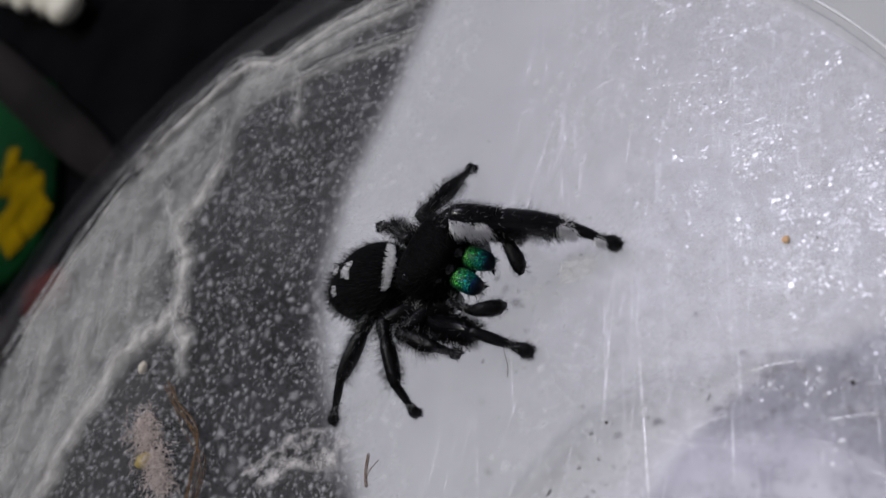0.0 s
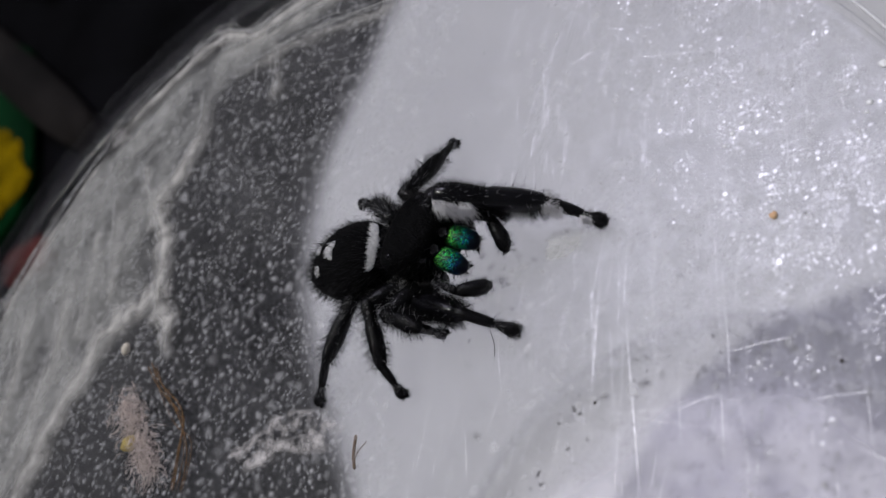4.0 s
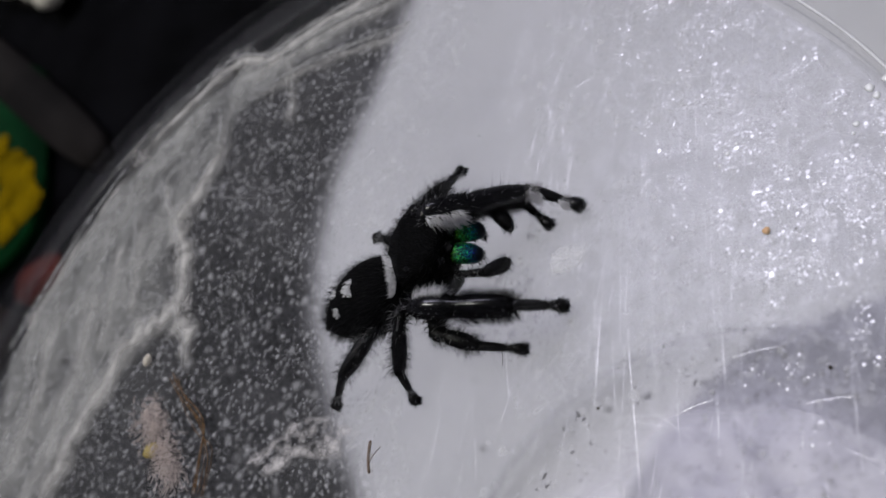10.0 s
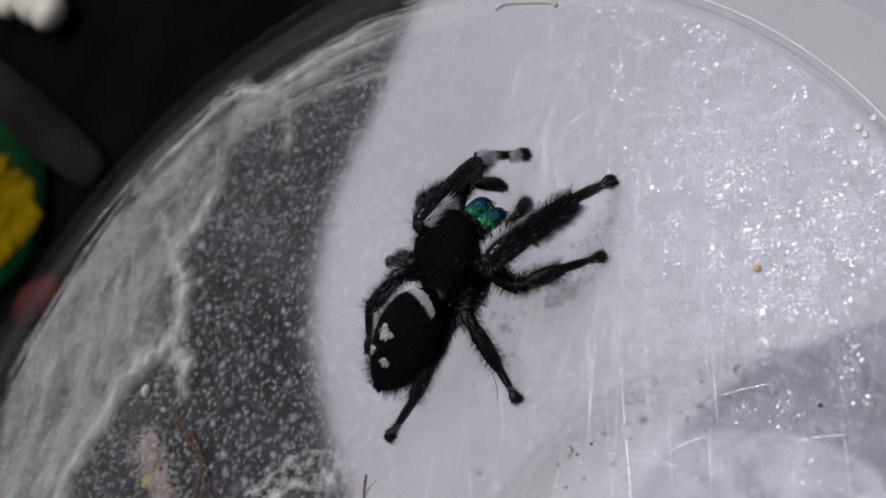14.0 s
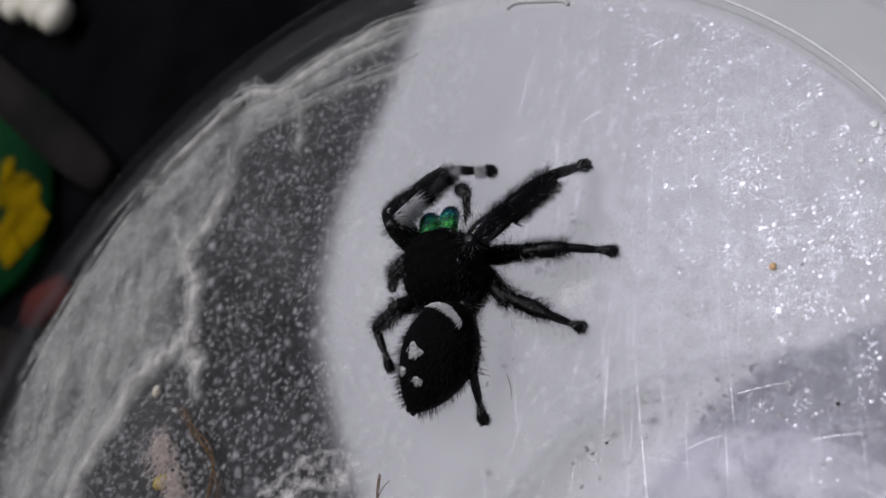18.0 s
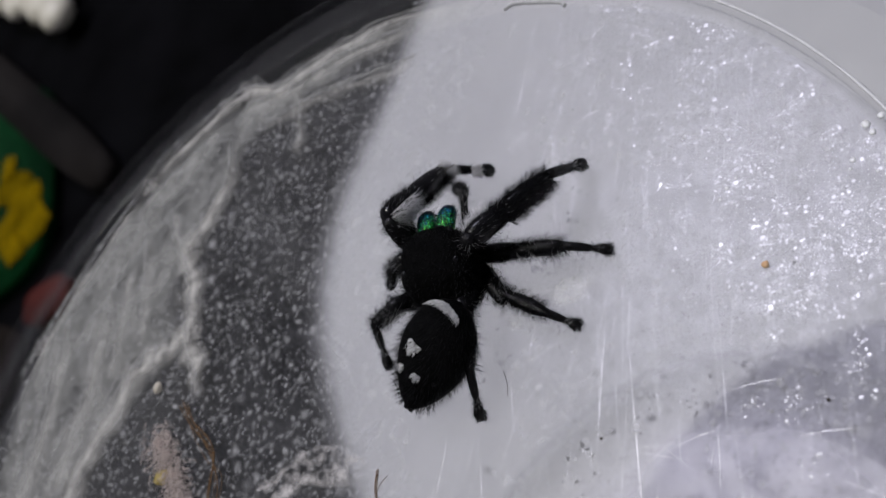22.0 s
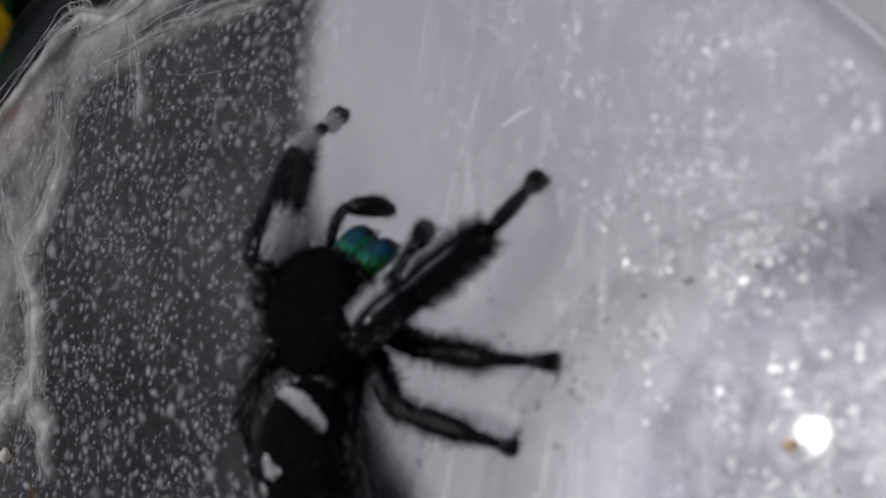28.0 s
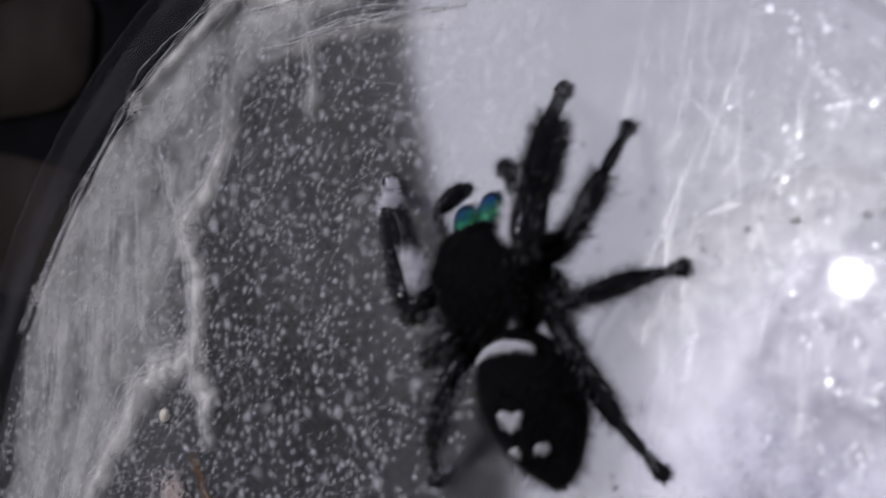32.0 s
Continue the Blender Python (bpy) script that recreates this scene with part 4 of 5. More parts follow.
    limb_hairs(bm, rng, st, 24, 0.8 * MM, 2, 0.05, 0.98, (20, 160), 0.009, 0.4)
    tibia = part("tibia", bm, ALL_MATS, leg)
    bm = bmesh.new()
    st = shaped([(-0.5 if first else -0.15, 0.26 * thick, 0, 0), (0, 0.29 * thick, 0, 0), (0.30 * ls, 0.29 * thick, 0, 0), (0.52 * ls, 0.24 * thick, 0, 0), (0.60 * ls, 0.19 * thick, 0, 0), (0.68 * ls, 0.24 * thick, 0, 0), (0.84 * ls, 0.36 * max(thick, 0.9), 0, 0.02), (0.96 * ls, 0.33 * max(thick, 0.9), 0, 0.03), (ls + 0.12, 0.12, 0, 0.03)])
    tube(bm, st, 10)
    limb_hairs(bm, rng, st, 150, 0.34 * MM, 1, 0.05, 1.0, (0, 360), 0.013)
    if first and side < 0:
        limb_hairs(bm, rng, st, 480, 0.66 * MM, 3, 0.0, 0.30, inner, 0.017)
        limb_hairs(bm, rng, st, 160, 0.45 * MM, 3, 0.0, 0.24, (0, 360), 0.018)
        limb_hairs(bm, rng, st, 220, 0.46 * MM, 3, 0.58, 0.76, inner, 0.017)
        limb_hairs(bm, rng, st, 70, 0.32 * MM, 3, 0.60, 0.74, (0, 360), 0.018)
    else:
        limb_hairs(bm, rng, st, 70, 0.3 * MM, 2, 0.55, 0.75, (0, 360), 0.012)
    limb_hairs(bm, rng, st, 150, 0.30 * MM, 1, 0.82, 1.0, (170, 370), 0.016)
    tarsus = part("foot", bm, ALL_MATS, leg, "white-banded black foot" if first else "")
    return leg, tibia, tarsus


LEGS = []
for number in (1, 2, 3, 4):
    for side in (-1, 1):
        LEGS.append((side, number, make_leg(side, number, LEG_LENGTHS[str(number)])))
ROOTS = {1: (1.7, 1.3, -1.3), 2: (1.9, 0.5, -1.4), 3: (1.9, -0.4, -1.4), 4: (1.6, -1.3, -1.3)}
TRACKS = {(-1, 1): (LEFT_1_KNEE, LEFT_1_ANKLE, LEFT_1_TIP),
          (1, 1): (RIGHT_1_KNEE, RIGHT_1_ANKLE, RIGHT_1_TIP),
          (-1, 2): (LEFT_2_KNEE, LEFT_2_ANKLE, LEFT_2_TIP),
          (1, 2): (RIGHT_2_KNEE, RIGHT_2_ANKLE, RIGHT_2_TIP),
          (-1, 3): (LEFT_3_KNEE, LEFT_3_ANKLE, LEFT_3_TIP),
          (1, 3): (RIGHT_3_KNEE, RIGHT_3_ANKLE, RIGHT_3_TIP),
          (-1, 4): (LEFT_4_KNEE, LEFT_4_ANKLE, LEFT_4_TIP),
          (1, 4): (RIGHT_4_KNEE, RIGHT_4_ANKLE, RIGHT_4_TIP)}
# when each posture is held: seconds and the row of the tables above
WHEN = [(0.0, 0), (9.55, 0), (10.0, 1), (10.4, 2), (11.05, 2), (11.5, 3), (11.85, 14), (12.25, 14), (12.6, 4), (14.0, 4), (14.5, 5), (15.3, 6), (25.0, 6), (26.2, 7), (26.6, 7), (27.3, 8), (28.2, 8), (29.0, 9), (30.0, 10), (30.6, 10), (31.0, 11), (31.5, 12), (32.0, 13)]


def head_pose(k):
    x, y, yaw, pitch = BODY[k][:4]
    return pose(x * MM, y * MM, ZP + 2.7 * MM, pitch, 0, yaw)


def abdomen_pose(k):
    x, y, yaw, pitch = BODY[k][4:8]
    return pose(x * MM, y * MM, ZP + 2.55 * MM, pitch, 0, yaw)


def on_top(p):
    return Vector((p[0] * MM, p[1] * MM, p[2] * MM + ZP))


def along(a, b, across):
    """A pose at a whose y axis points to b, with its x axis near across."""
    y = (b - a).normalized()
    x = (across - y * across.dot(y)).normalized()
    z = x.cross(y)
    m = Matrix((x, y, z)).transposed().to_4x4()
    m.translation = a
    return m


def motions():
    """Everything that moves: the spider's body, its abdomen, waist and legs."""
    walk(spider, [(t, head_pose(k)) for t, k in WHEN])
    walk(abdomen, [(t, head_pose(k).inverted() @ abdomen_pose(k)) for t, k in WHEN])
    rows = []
    for t, k in WHEN:
        a, b = abdomen_pose(k) @ Vector((0, 3.3 * MM, -0.2 * MM)), head_pose(k) @ Vector((0, -2.4 * MM, -0.3 * MM))
        m = along((a + b) / 2, b, head_pose(k).to_3x3() @ Vector((1, 0, 0)))
        rows.append((t, head_pose(k).inverted() @ m))
    walk(pedicel, rows)
    for side, number, (leg, tibia, tarsus) in LEGS:
        r = Vector(ROOTS[number])
        r.x *= side
        one, two, three = [], [], []
        for t, k in WHEN:
            h = head_pose(k)
            root = h @ (r * MM)
            knee, ankle, tip = (on_top(rows[k]) for rows in TRACKS[side, number])
            across = (tip - root).cross(Vector((0, 0, 1))).normalized()
            f = along(root, knee, across)
            one.append((t, h.inverted() @ f))
            two.append((t, f.inverted() @ along(knee, ankle, across)))
            three.append((t, f.inverted() @ along(ankle, tip, across)))
        walk(leg, one)
        walk(tibia, two)
        walk(tarsus, three)


# ---- silk, spots and scratches on the lid ----
SILK = surface("white_silk", (0.50, 0.49, 0.47), (0.72, 0.70, 0.68), 700, 0.6, spec=0.3)
def fading(name, colour, low, high, scale, spread, stretch=(1, 1, 1)):
    """A soft layer of silk: clouded by noise, and thinning out by the mesh's fade."""
    m = veil(name, colour, low, high, scale, stretch, 0.1, spread)
    nodes, links = m.node_tree.nodes, m.node_tree.links
    b = nodes["Principled BSDF"]
    cloud = b.inputs["Alpha"].links[0].from_socket
    at = nodes.new("ShaderNodeAttribute")
    at.attribute_name = "fade"
    mu = nodes.new("ShaderNodeMath")
    mu.operation, mu.use_clamp = "MULTIPLY", True
    links.new(cloud, mu.inputs[0])
    links.new(at.outputs["Fac"], mu.inputs[1])
    links.new(mu.outputs["Value"], b.inputs["Alpha"])
    return m


SILK_VEIL = fading("thin_silk_veil", (0.66, 0.66, 0.63), 0.04, 0.50, 330, 0.22, (1.0, 0.75, 1.0))
SOFT_SILK = fading("soft_silk_ridge", (0.80, 0.78, 0.74), 0.28, 1.0, 520, 0.24)
SILK_FINE = veil("fine_silk_thread", (0.75, 0.75, 0.74), 0.05, 0.5, 900, spread=0.25)
SPECK = fading("milky_speck", (0.80, 0.80, 0.82), 0.16, 0.48, 1400, 0.22)
BROWN = veil("brown_fibre", (0.20, 0.12, 0.06), 0.3, 0.95, 700, spread=0.25)
PINK_TUFT = veil("pinkish_fluff", (0.86, 0.76, 0.71), 0.3, 0.95, 420, spread=0.2)
ORANGE = surface("orange_crumb", (0.70, 0.40, 0.20), (0.85, 0.60, 0.36), 1500, 0.6)
YELLOW_CRUMB = surface("yellow_crumb", (0.30, 0.22, 0.05), (0.5, 0.4, 0.10), 1500, 0.6)
DARK_CRUMB = surface("dark_crumb", (0.02, 0.015, 0.012), (0.07, 0.055, 0.045), 1500, 0.7)
GREY_CRUMB = surface("grey_crumb", (0.26, 0.25, 0.23), (0.42, 0.41, 0.39), 1500, 0.8)
PALE_CRUMB = surface("pale_crumb", (0.5, 0.46, 0.38), (0.72, 0.66, 0.56), 1500, 0.6)


def glinting(name, gloss, rough, body, soft=False):
    """Clear grains that flash where they mirror a light: gloss is the mirror, body a white that paints the glint in."""
    m, nodes, links, b = material(name)
    nodes.remove(b)
    tr, gl, df = nodes.new("ShaderNodeBsdfTransparent"), nodes.new("ShaderNodeBsdfGlossy"), nodes.new("ShaderNodeBsdfDiffuse")
    gl.inputs["Roughness"].default_value = rough
    df.inputs["Color"].default_value = (0.88, 0.88, 0.95, 1)
    one, two = nodes.new("ShaderNodeMixShader"), nodes.new("ShaderNodeMixShader")
    mr = nodes.new("ShaderNodeMapRange")
    mr.inputs["From Min"].default_value, mr.inputs["From Max"].default_value = 0.3, 0.7
    mr.inputs["To Min"].default_value, mr.inputs["To Max"].default_value = body * 0.5, body * 1.5
    links.new(noise_tex(nodes, links, 1500, 3), mr.inputs["Value"])
    links.new(mr.outputs["Result"], one.inputs["Fac"])
    links.new(tr.outputs["BSDF"], one.inputs[1])
    links.new(df.outputs["BSDF"], one.inputs[2])
    two.inputs["Fac"].default_value = gloss
    if soft:
        at = nodes.new("ShaderNodeAttribute")
        at.attribute_name = "fade"
        for fac, source in ((one.inputs["Fac"], mr.outputs["Result"]), (two.inputs["Fac"], None)):
            mu = nodes.new("ShaderNodeMath")
            mu.operation, mu.use_clamp = "MULTIPLY", True
            mu.inputs[1].default_value = gloss
            links.new(at.outputs["Fac"], mu.inputs[0])
            if source:
                links.new(source, mu.inputs[1])
            links.new(mu.outputs["Value"], fac)
    links.new(one.outputs["Shader"], two.inputs[1])
    links.new(gl.outputs["BSDF"], two.inputs[2])
    links.new(two.outputs["Shader"], nodes["Material Output"].inputs["Surface"])
    return m


# Scratches and flecks: much of their glint is painted as white body colour.
SCRATCH = glinting("scratch_edge", 0.45, 0.36, 0.55)
GLINT = glinting("dried_fleck_glint", 0.28, 0.32, 0.9, True)
GLINT_WHITE = surface("glint_white", (0.86, 0.87, 0.88), (0.95, 0.95, 0.96), 2500, 0.35, spec=0.7)


def film_material():
    """Milky dried film with a pale sheen put into its colour: clots at two sizes, thinning out towards the middle of
    the lid.
    """
    m, nodes, links, b = material("milky_film_sheen")
    b.inputs["Base Color"].default_value = (0.84, 0.84, 0.92, 1)
    b.inputs["Roughness"].default_value, b.inputs["Specular IOR Level"].default_value, b.inputs["Metallic"].default_value = 0.38, 0.6, 0.0
    tc = nodes.new("ShaderNodeTexCoord")
    sep = nodes.new("ShaderNodeSeparateXYZ")
    links.new(tc.outputs["Object"], sep.inputs["Vector"])
    thin = nodes.new("ShaderNodeMapRange")
    thin.interpolation_type = "SMOOTHSTEP"
    thin.inputs["From Min"].default_value, thin.inputs["From Max"].default_value = 8.5 * MM, 22 * MM
    links.new(sep.outputs["X"], thin.inputs["Value"])

    def clots(scale, lo, hi, top):
        mr = nodes.new("ShaderNodeMapRange")
        mr.inputs["From Min"].default_value, mr.inputs["From Max"].default_value = lo, hi
        mr.inputs["To Max"].default_value = top
        links.new(noise_tex(nodes, links, scale, 7, 0.68), mr.inputs["Value"])
        return mr.outputs["Result"]

    def times(a, c, op="MULTIPLY"):
        n = nodes.new("ShaderNodeMath")
        n.operation = op
        links.new(a, n.inputs[0])
        links.new(c, n.inputs[1])
        return n.outputs["Value"]

    patches = times(clots(950, 0.48, 0.68, 0.27), clots(220, 0.36, 0.62, 1.0))
    fine = times(clots(2600, 0.50, 0.70, 0.46), clots(320, 0.40, 0.64, 0.8))
    # The broad last layer paints in the lavender sheen between the clots.
    total = times(times(patches, fine, "ADD"), clots(120, 0.25, 0.7, 0.12), "ADD")
    low = nodes.new("ShaderNodeMapRange")
    low.interpolation_type = "SMOOTHSTEP"
    low.inputs["From Min"].default_value, low.inputs["From Max"].default_value = -2 * MM, 15 * MM
    low.inputs["To Min"].default_value = 0.10
    links.new(sep.outputs["Y"], low.inputs["Value"])
    links.new(times(times(total, thin.outputs["Result"]), low.outputs["Result"]), b.inputs["Alpha"])
    bn = nodes.new("ShaderNodeBump")
    bn.inputs["Strength"].default_value, bn.inputs["Distance"].default_value = 0.5, 0.1 * MM
    links.new(noise_tex(nodes, links, 3000, 3), bn.inputs["Height"])
    links.new(bn.outputs["Normal"], b.inputs["Normal"])
    return m


FILM = film_material()


def thread(bm, pts, r, sides=4):
    """A thin thread through points; r may vary along it."""
    pts = [Vector(p) for p in pts]
    rings = []
    for i, p in enumerate(pts):
        d = (pts[min(i + 1, len(pts) - 1)] - pts[max(i - 1, 0)]).normalized()
        s = d.cross(Vector((0, 0, 1)))
        s = s.normalized() if s.length > 1e-6 else Vector((1, 0, 0))
        u = s.cross(d)
        f = 1.0 if 0 < i < len(pts) - 1 else 0.35
        rings.append([bm.verts.new(p + f * r * (s * math.cos(2 * math.pi * k / sides) + u * math.sin(2 * math.pi * k / sides))) for k in range(sides)])
    for a, b in zip(rings, rings[1:]):
        for k in range(sides):
            bm.faces.new((a[k], a[(k + 1) % sides], b[(k + 1) % sides], b[k]))


def on_lid(x, y, h=0.0):
    return Vector((x * MM, y * MM, ZP + h * MM))


def polar(r, deg, h=0.0):
    return on_lid(r * math.cos(radians(deg)), r * math.sin(radians(deg)), h)


def veil_inner(deg):
    """Inner edge of the silk sheet, as a radius in mm, by the angle round the lid."""
    stops = [(84, 37.0), (100, 35.2), (115, 33.6), (126, 32.2), (134, 30.0), (141, 27.6), (148, 24.4), (156, 23.0), (166, 22.8), (176, 24.8), (188, 26.4), (205, 28.0), (232, 34.0)]
    for (a, ra), (b, rb) in zip(stops, stops[1:]):
        if deg <= b:
            f = max(0.0, (deg - a) / (b - a))
            return ra + (rb - ra) * f * f * (3 - 2 * f)
    return stops[-1][1]


web = new("spider_web")
tagged(web, "milky white silk web spun along the clear lid's rim", "spider web")


def silk_sheet():
    """A milky sheet of silk spun from the lid's rim towards the middle, thinning out to a faint haze."""
    bm = bmesh.new()
    fade = bm.verts.layers.float.new("fade")
    grid = []
    for i in range(170):
        deg = 80 + 155 * i / 169
        outer = 37.4 - 2.2 * max(0.0, min(1.0, (deg - 166) / 14)) + 0.25 * math.sin(i * 0.7) + 0.4 * noise.noise(Vector((i * 0.21, 3, 0)))
        edge = veil_inner(deg) + 0.6 * noise.noise(Vector((i * 0.3, 0, 0)))
        row = []
        for j in range(34):
            f = j / 33
            r = outer + (12.0 - outer) * f
            p = polar(r, deg)
            p.z += (0.10 + 0.40 * math.sin(math.pi * min(1.0, f * 1.6)) ** 1.2 * (f < 0.62) + 0.12 * noise.noise(p * 160)) * MM
            p.z = max(p.z, ZP + 0.045 * MM)
            v = bm.verts.new(p)
            inside = max(0.0, min(1.0, (r - edge + 0.8) / 1.8))
            haze = 0.11 * max(0.0, min(1.0, (r - 12.0) / 9.0))
            v[fade] = (haze + (1.0 - haze) * inside * inside * (3 - 2 * inside)) * max(0.0, min(1.0, j / 1.5)) * min(1.0, i / 8, (169 - i) / 20)
            row.append(v)
        grid.append(row)
    for a, b in zip(grid, grid[1:]):
        for j in range(33):
            bm.faces.new((a[j], b[j], b[j + 1], a[j + 1]))
    return part("sheet", bm, SILK_VEIL, web, "milky grey silk sheet")


silk_sheet()


def silk_cord(points, width, strands, seed, height=0.5, taper=True, mat=None):
    """A ridge of silk: many strands that run side by side, part and meet again."""
    rng = random.Random(seed)
    bm = bmesh.new()
    path = smooth_curve([on_lid(x, y, height) for x, y in points], 7)
    for s in range(strands):
        off, ph, q = rng.gauss(0, 0.42) * width, rng.uniform(0, 6), rng.uniform(0.2, 0.6)
        a, b = (rng.randint(0, len(path) // 3), rng.randint(2 * len(path) // 3, len(path))) if s % 3 else (0, len(path))
        pts = []
        for i in range(a, b):
            d = (path[min(i + 1, len(path) - 1)] - path[max(i - 1, 0)]).normalized()
            side = Vector((-d.y, d.x, 0))
            w = off * (0.5 + 0.5 * math.sin(i * q + ph)) + 0.25 * width * noise.noise(Vector((i * 0.25, s * 3.1, seed)))
            pts.append(path[i] + (side * w + Vector((0, 0, 0.5 * abs(off) + rng.uniform(-0.03, 0.08)))) * MM)
        if len(pts) > 2:
            thread(bm, pts, rng.uniform(0.012, 0.045) * MM)
    return bm


def band(points, half, rise, peak, seed, label):
    """A soft domed ridge of silk, dense along its crest and thin at its sides and ends, with a few loose strands."""
    path = smooth_curve([on_lid(x * 0.985, y * 0.985, 0.06) for x, y in points], 9)
    bm = bmesh.new()
    fade = bm.verts.layers.float.new("fade")
    rows = []
    for i, p in enumerate(path):
        d = (path[min(i + 1, len(path) - 1)] - path[max(i - 1, 0)]).normalized()
        side = Vector((-d.y, d.x, 0))
        f = i / (len(path) - 1)
        ends = min(1.0, f / 0.14, (1 - f) / 0.14)
        w = half * MM * (1 + 0.6 * noise.noise(Vector((i * 0.22, seed, 7)))) * (0.6 + 0.4 * ends)
        shift = 0.5 * half * MM * noise.noise(Vector((i * 0.16, seed, 31)))
        row = []
        for u in (-1, -0.72, -0.45, -0.2, 0, 0.2, 0.45, 0.72, 1):
            q = p + side * (w * u + shift)
            q.z += rise * MM * (1 - u * u)
            v = bm.verts.new(q)
            v[fade] = peak * ends * (1 - abs(u)) ** 1.3 * (1 + 0.5 * noise.noise(Vector((i * 0.4, u * 2, seed))))
            row.append(v)
        rows.append(row)
    for a, b in zip(rows, rows[1:]):
        for j in range(8):
            bm.faces.new((a[j], a[j + 1], b[j + 1], b[j]))
    ridge = part("ridge", bm, SOFT_SILK, web, label)
    ob = part("floss", silk_cord(points, half, 7, seed, 0.1 + rise), SILK_FINE, ridge, "fine pale silk strands")
    return tagged(ob, kind="stuff")


ACROSS, BESIDE = "white silk ridge running across the lid", "white silk ridge along the lid's rim"
band([(-20.8, 26.5), (-20.4, 23.3), (-20.9, 20.6), (-22.2, 18.2), (-22.6, 17.2), (-21.4, 16.2), (-20.4, 14.8), (-19.4, 12.6), (-18.9, 10.6), (-17.6, 9.0), (-16.5, 7.6), (-15.8, 5.8)], 1.25, 0.28, 0.95, 1, ACROSS)
band([(-18.4, 10.8), (-19.4, 10.4), (-20.8, 9.4), (-22.2, 8.2), (-23.4, 6.4), (-24.4, 3.0), (-25.4, -0.2), (-26.1, -3.6), (-27.2, -8.5)], 1.5, 0.28, 0.9, 2, ACROSS)
band([(-30.5, 22.4), (-28.2, 25.4), (-25.6, 28.2), (-22.9, 31.0), (-20.6, 31.6), (-18.2, 31.4), (-15.4, 33.0), (-12.0, 34.8), (-8.4, 36.2), (-3.0, 37.0)], 0.9, 0.3, 0.8, 3, BESIDE)
band([(-21.0, 30.0), (-17.0, 31.0), (-13.5, 32.8), (-10.0, 34.2), (-5.8, 35.2)], 0.9, 0.2, 0.55, 4, BESIDE)
band([(-18.6, 28.0), (-14.6, 29.8), (-11.0, 31.0), (-7.2, 31.8), (-4.6, 32.6)], 0.8, 0.15, 0.45, 5, BESIDE)
band([(-36.4, 6.0), (-35.0, 11.2), (-33.4, 15.8), (-31.8, 19.4), (-30.2, 22.6)], 0.6, 0.2, 0.45, 6, BESIDE)
band([(-25.4, 20.8), (-24.0, 19.0), (-22.4, 17.4)], 0.7, 0.3, 0.5, 7, ACROSS)
band([(-30.0, 12.0), (-28.0, 7.0), (-27.6, 1.0), (-28.8, -6.0)], 1.6, 0.2, 0.5, 8, ACROSS)
band([(-28.6, 16.0), (-26.6, 11.0), (-25.6, 6.5)], 1.3, 0.2, 0.4, 9, ACROSS)
band([(-27.5, 19.0), (-25.0, 13.5), (-23.8, 9.5)], 0.9, 0.2, 0.4, 10, ACROSS)
band([(-16.6, 31.4), (-14.8, 28.6), (-13.6, 25.4)], 0.8, 0.15, 0.35, 11, ACROSS)
band([(-33.0, 9.0), (-31.4, 3.0), (-31.0, -4.0)], 1.6, 0.2, 0.5, 12, ACROSS)


def silk_threads():
    rng = random.Random(12)
    bm = bmesh.new()
    for _ in range(260):
        deg = rng.uniform(92, 225)
        r1 = rng.uniform(veil_inner(deg) - 4, 37)
        a = polar(r1, deg, rng.uniform(0.05, 0.8))
        ang = radians(rng.choice((rng.gauss(75, 18), rng.gauss(105, 25), rng.uniform(0, 180))))
        ln = rng.uniform(2, 8)
        pts = [a + Vector((math.cos(ang), math.sin(ang), 0)) * ln * f * MM + Vector((0, 0, 0.12 * math.sin(math.pi * f) * MM)) + Vector((math.sin(ang), -math.cos(ang), 0)) * 0.4 * MM * math.sin(f * 3 + ln) for f in (0, .25, .5, .75, 1)]
        if all(math.hypot(p.x, p.y) < 0.0376 for p in pts):
            thread(bm, pts, rng.uniform(0.008, 0.022) * MM, 3)
    ob = part("threads", bm, SILK_FINE, web, "many fine pale silk threads")
    return tagged(ob, kind="stuff")


silk_threads()


def tuft(x, y, size, seed, label="small white silk tuft on the rim of the lid"):
    rng = random.Random(seed)
    bm = bmesh.new()
    for _ in range(46):
        p = on_lid(x + rng.gauss(0, 0.25) * size, y + rng.gauss(0, 0.25) * size, 0.1)
        pts = [p]
        d = Vector((rng.gauss(0, 1), rng.gauss(0, 1), rng.uniform(0.0, 0.6))).normalized()
        for k in range(5):
            d = (d + Vector((rng.gauss(0, .6), rng.gauss(0, .6), rng.gauss(0, .4)))).normalized()
            q = pts[-1] + d * 0.22 * size * MM
            q.z = min(max(q.z, ZP + 0.03 * MM), ZP + 0.35 * MM)
            pts.append(q)
        thread(bm, pts, rng.uniform(0.008, 0.02) * MM, 3)
    ob = obj("silk_tuft", bm, SILK)
    return tagged(ob, label, "spider web", group="silk tufts")


for i, (x, y, s) in enumerate(((-21.6, 31.4, 1.1), (-29.4, 23.0, 1.1), (-35.6, 9.0, 1.0), (-22.2, 17.4, 0.8), (-18.0, 10.6, 0.8))):
    tuft(x, y, s, 50 + i, "small white silk tuft on the rim of the lid" if math.hypot(x, y) > 34 else "small white silk tuft on the clear lid")


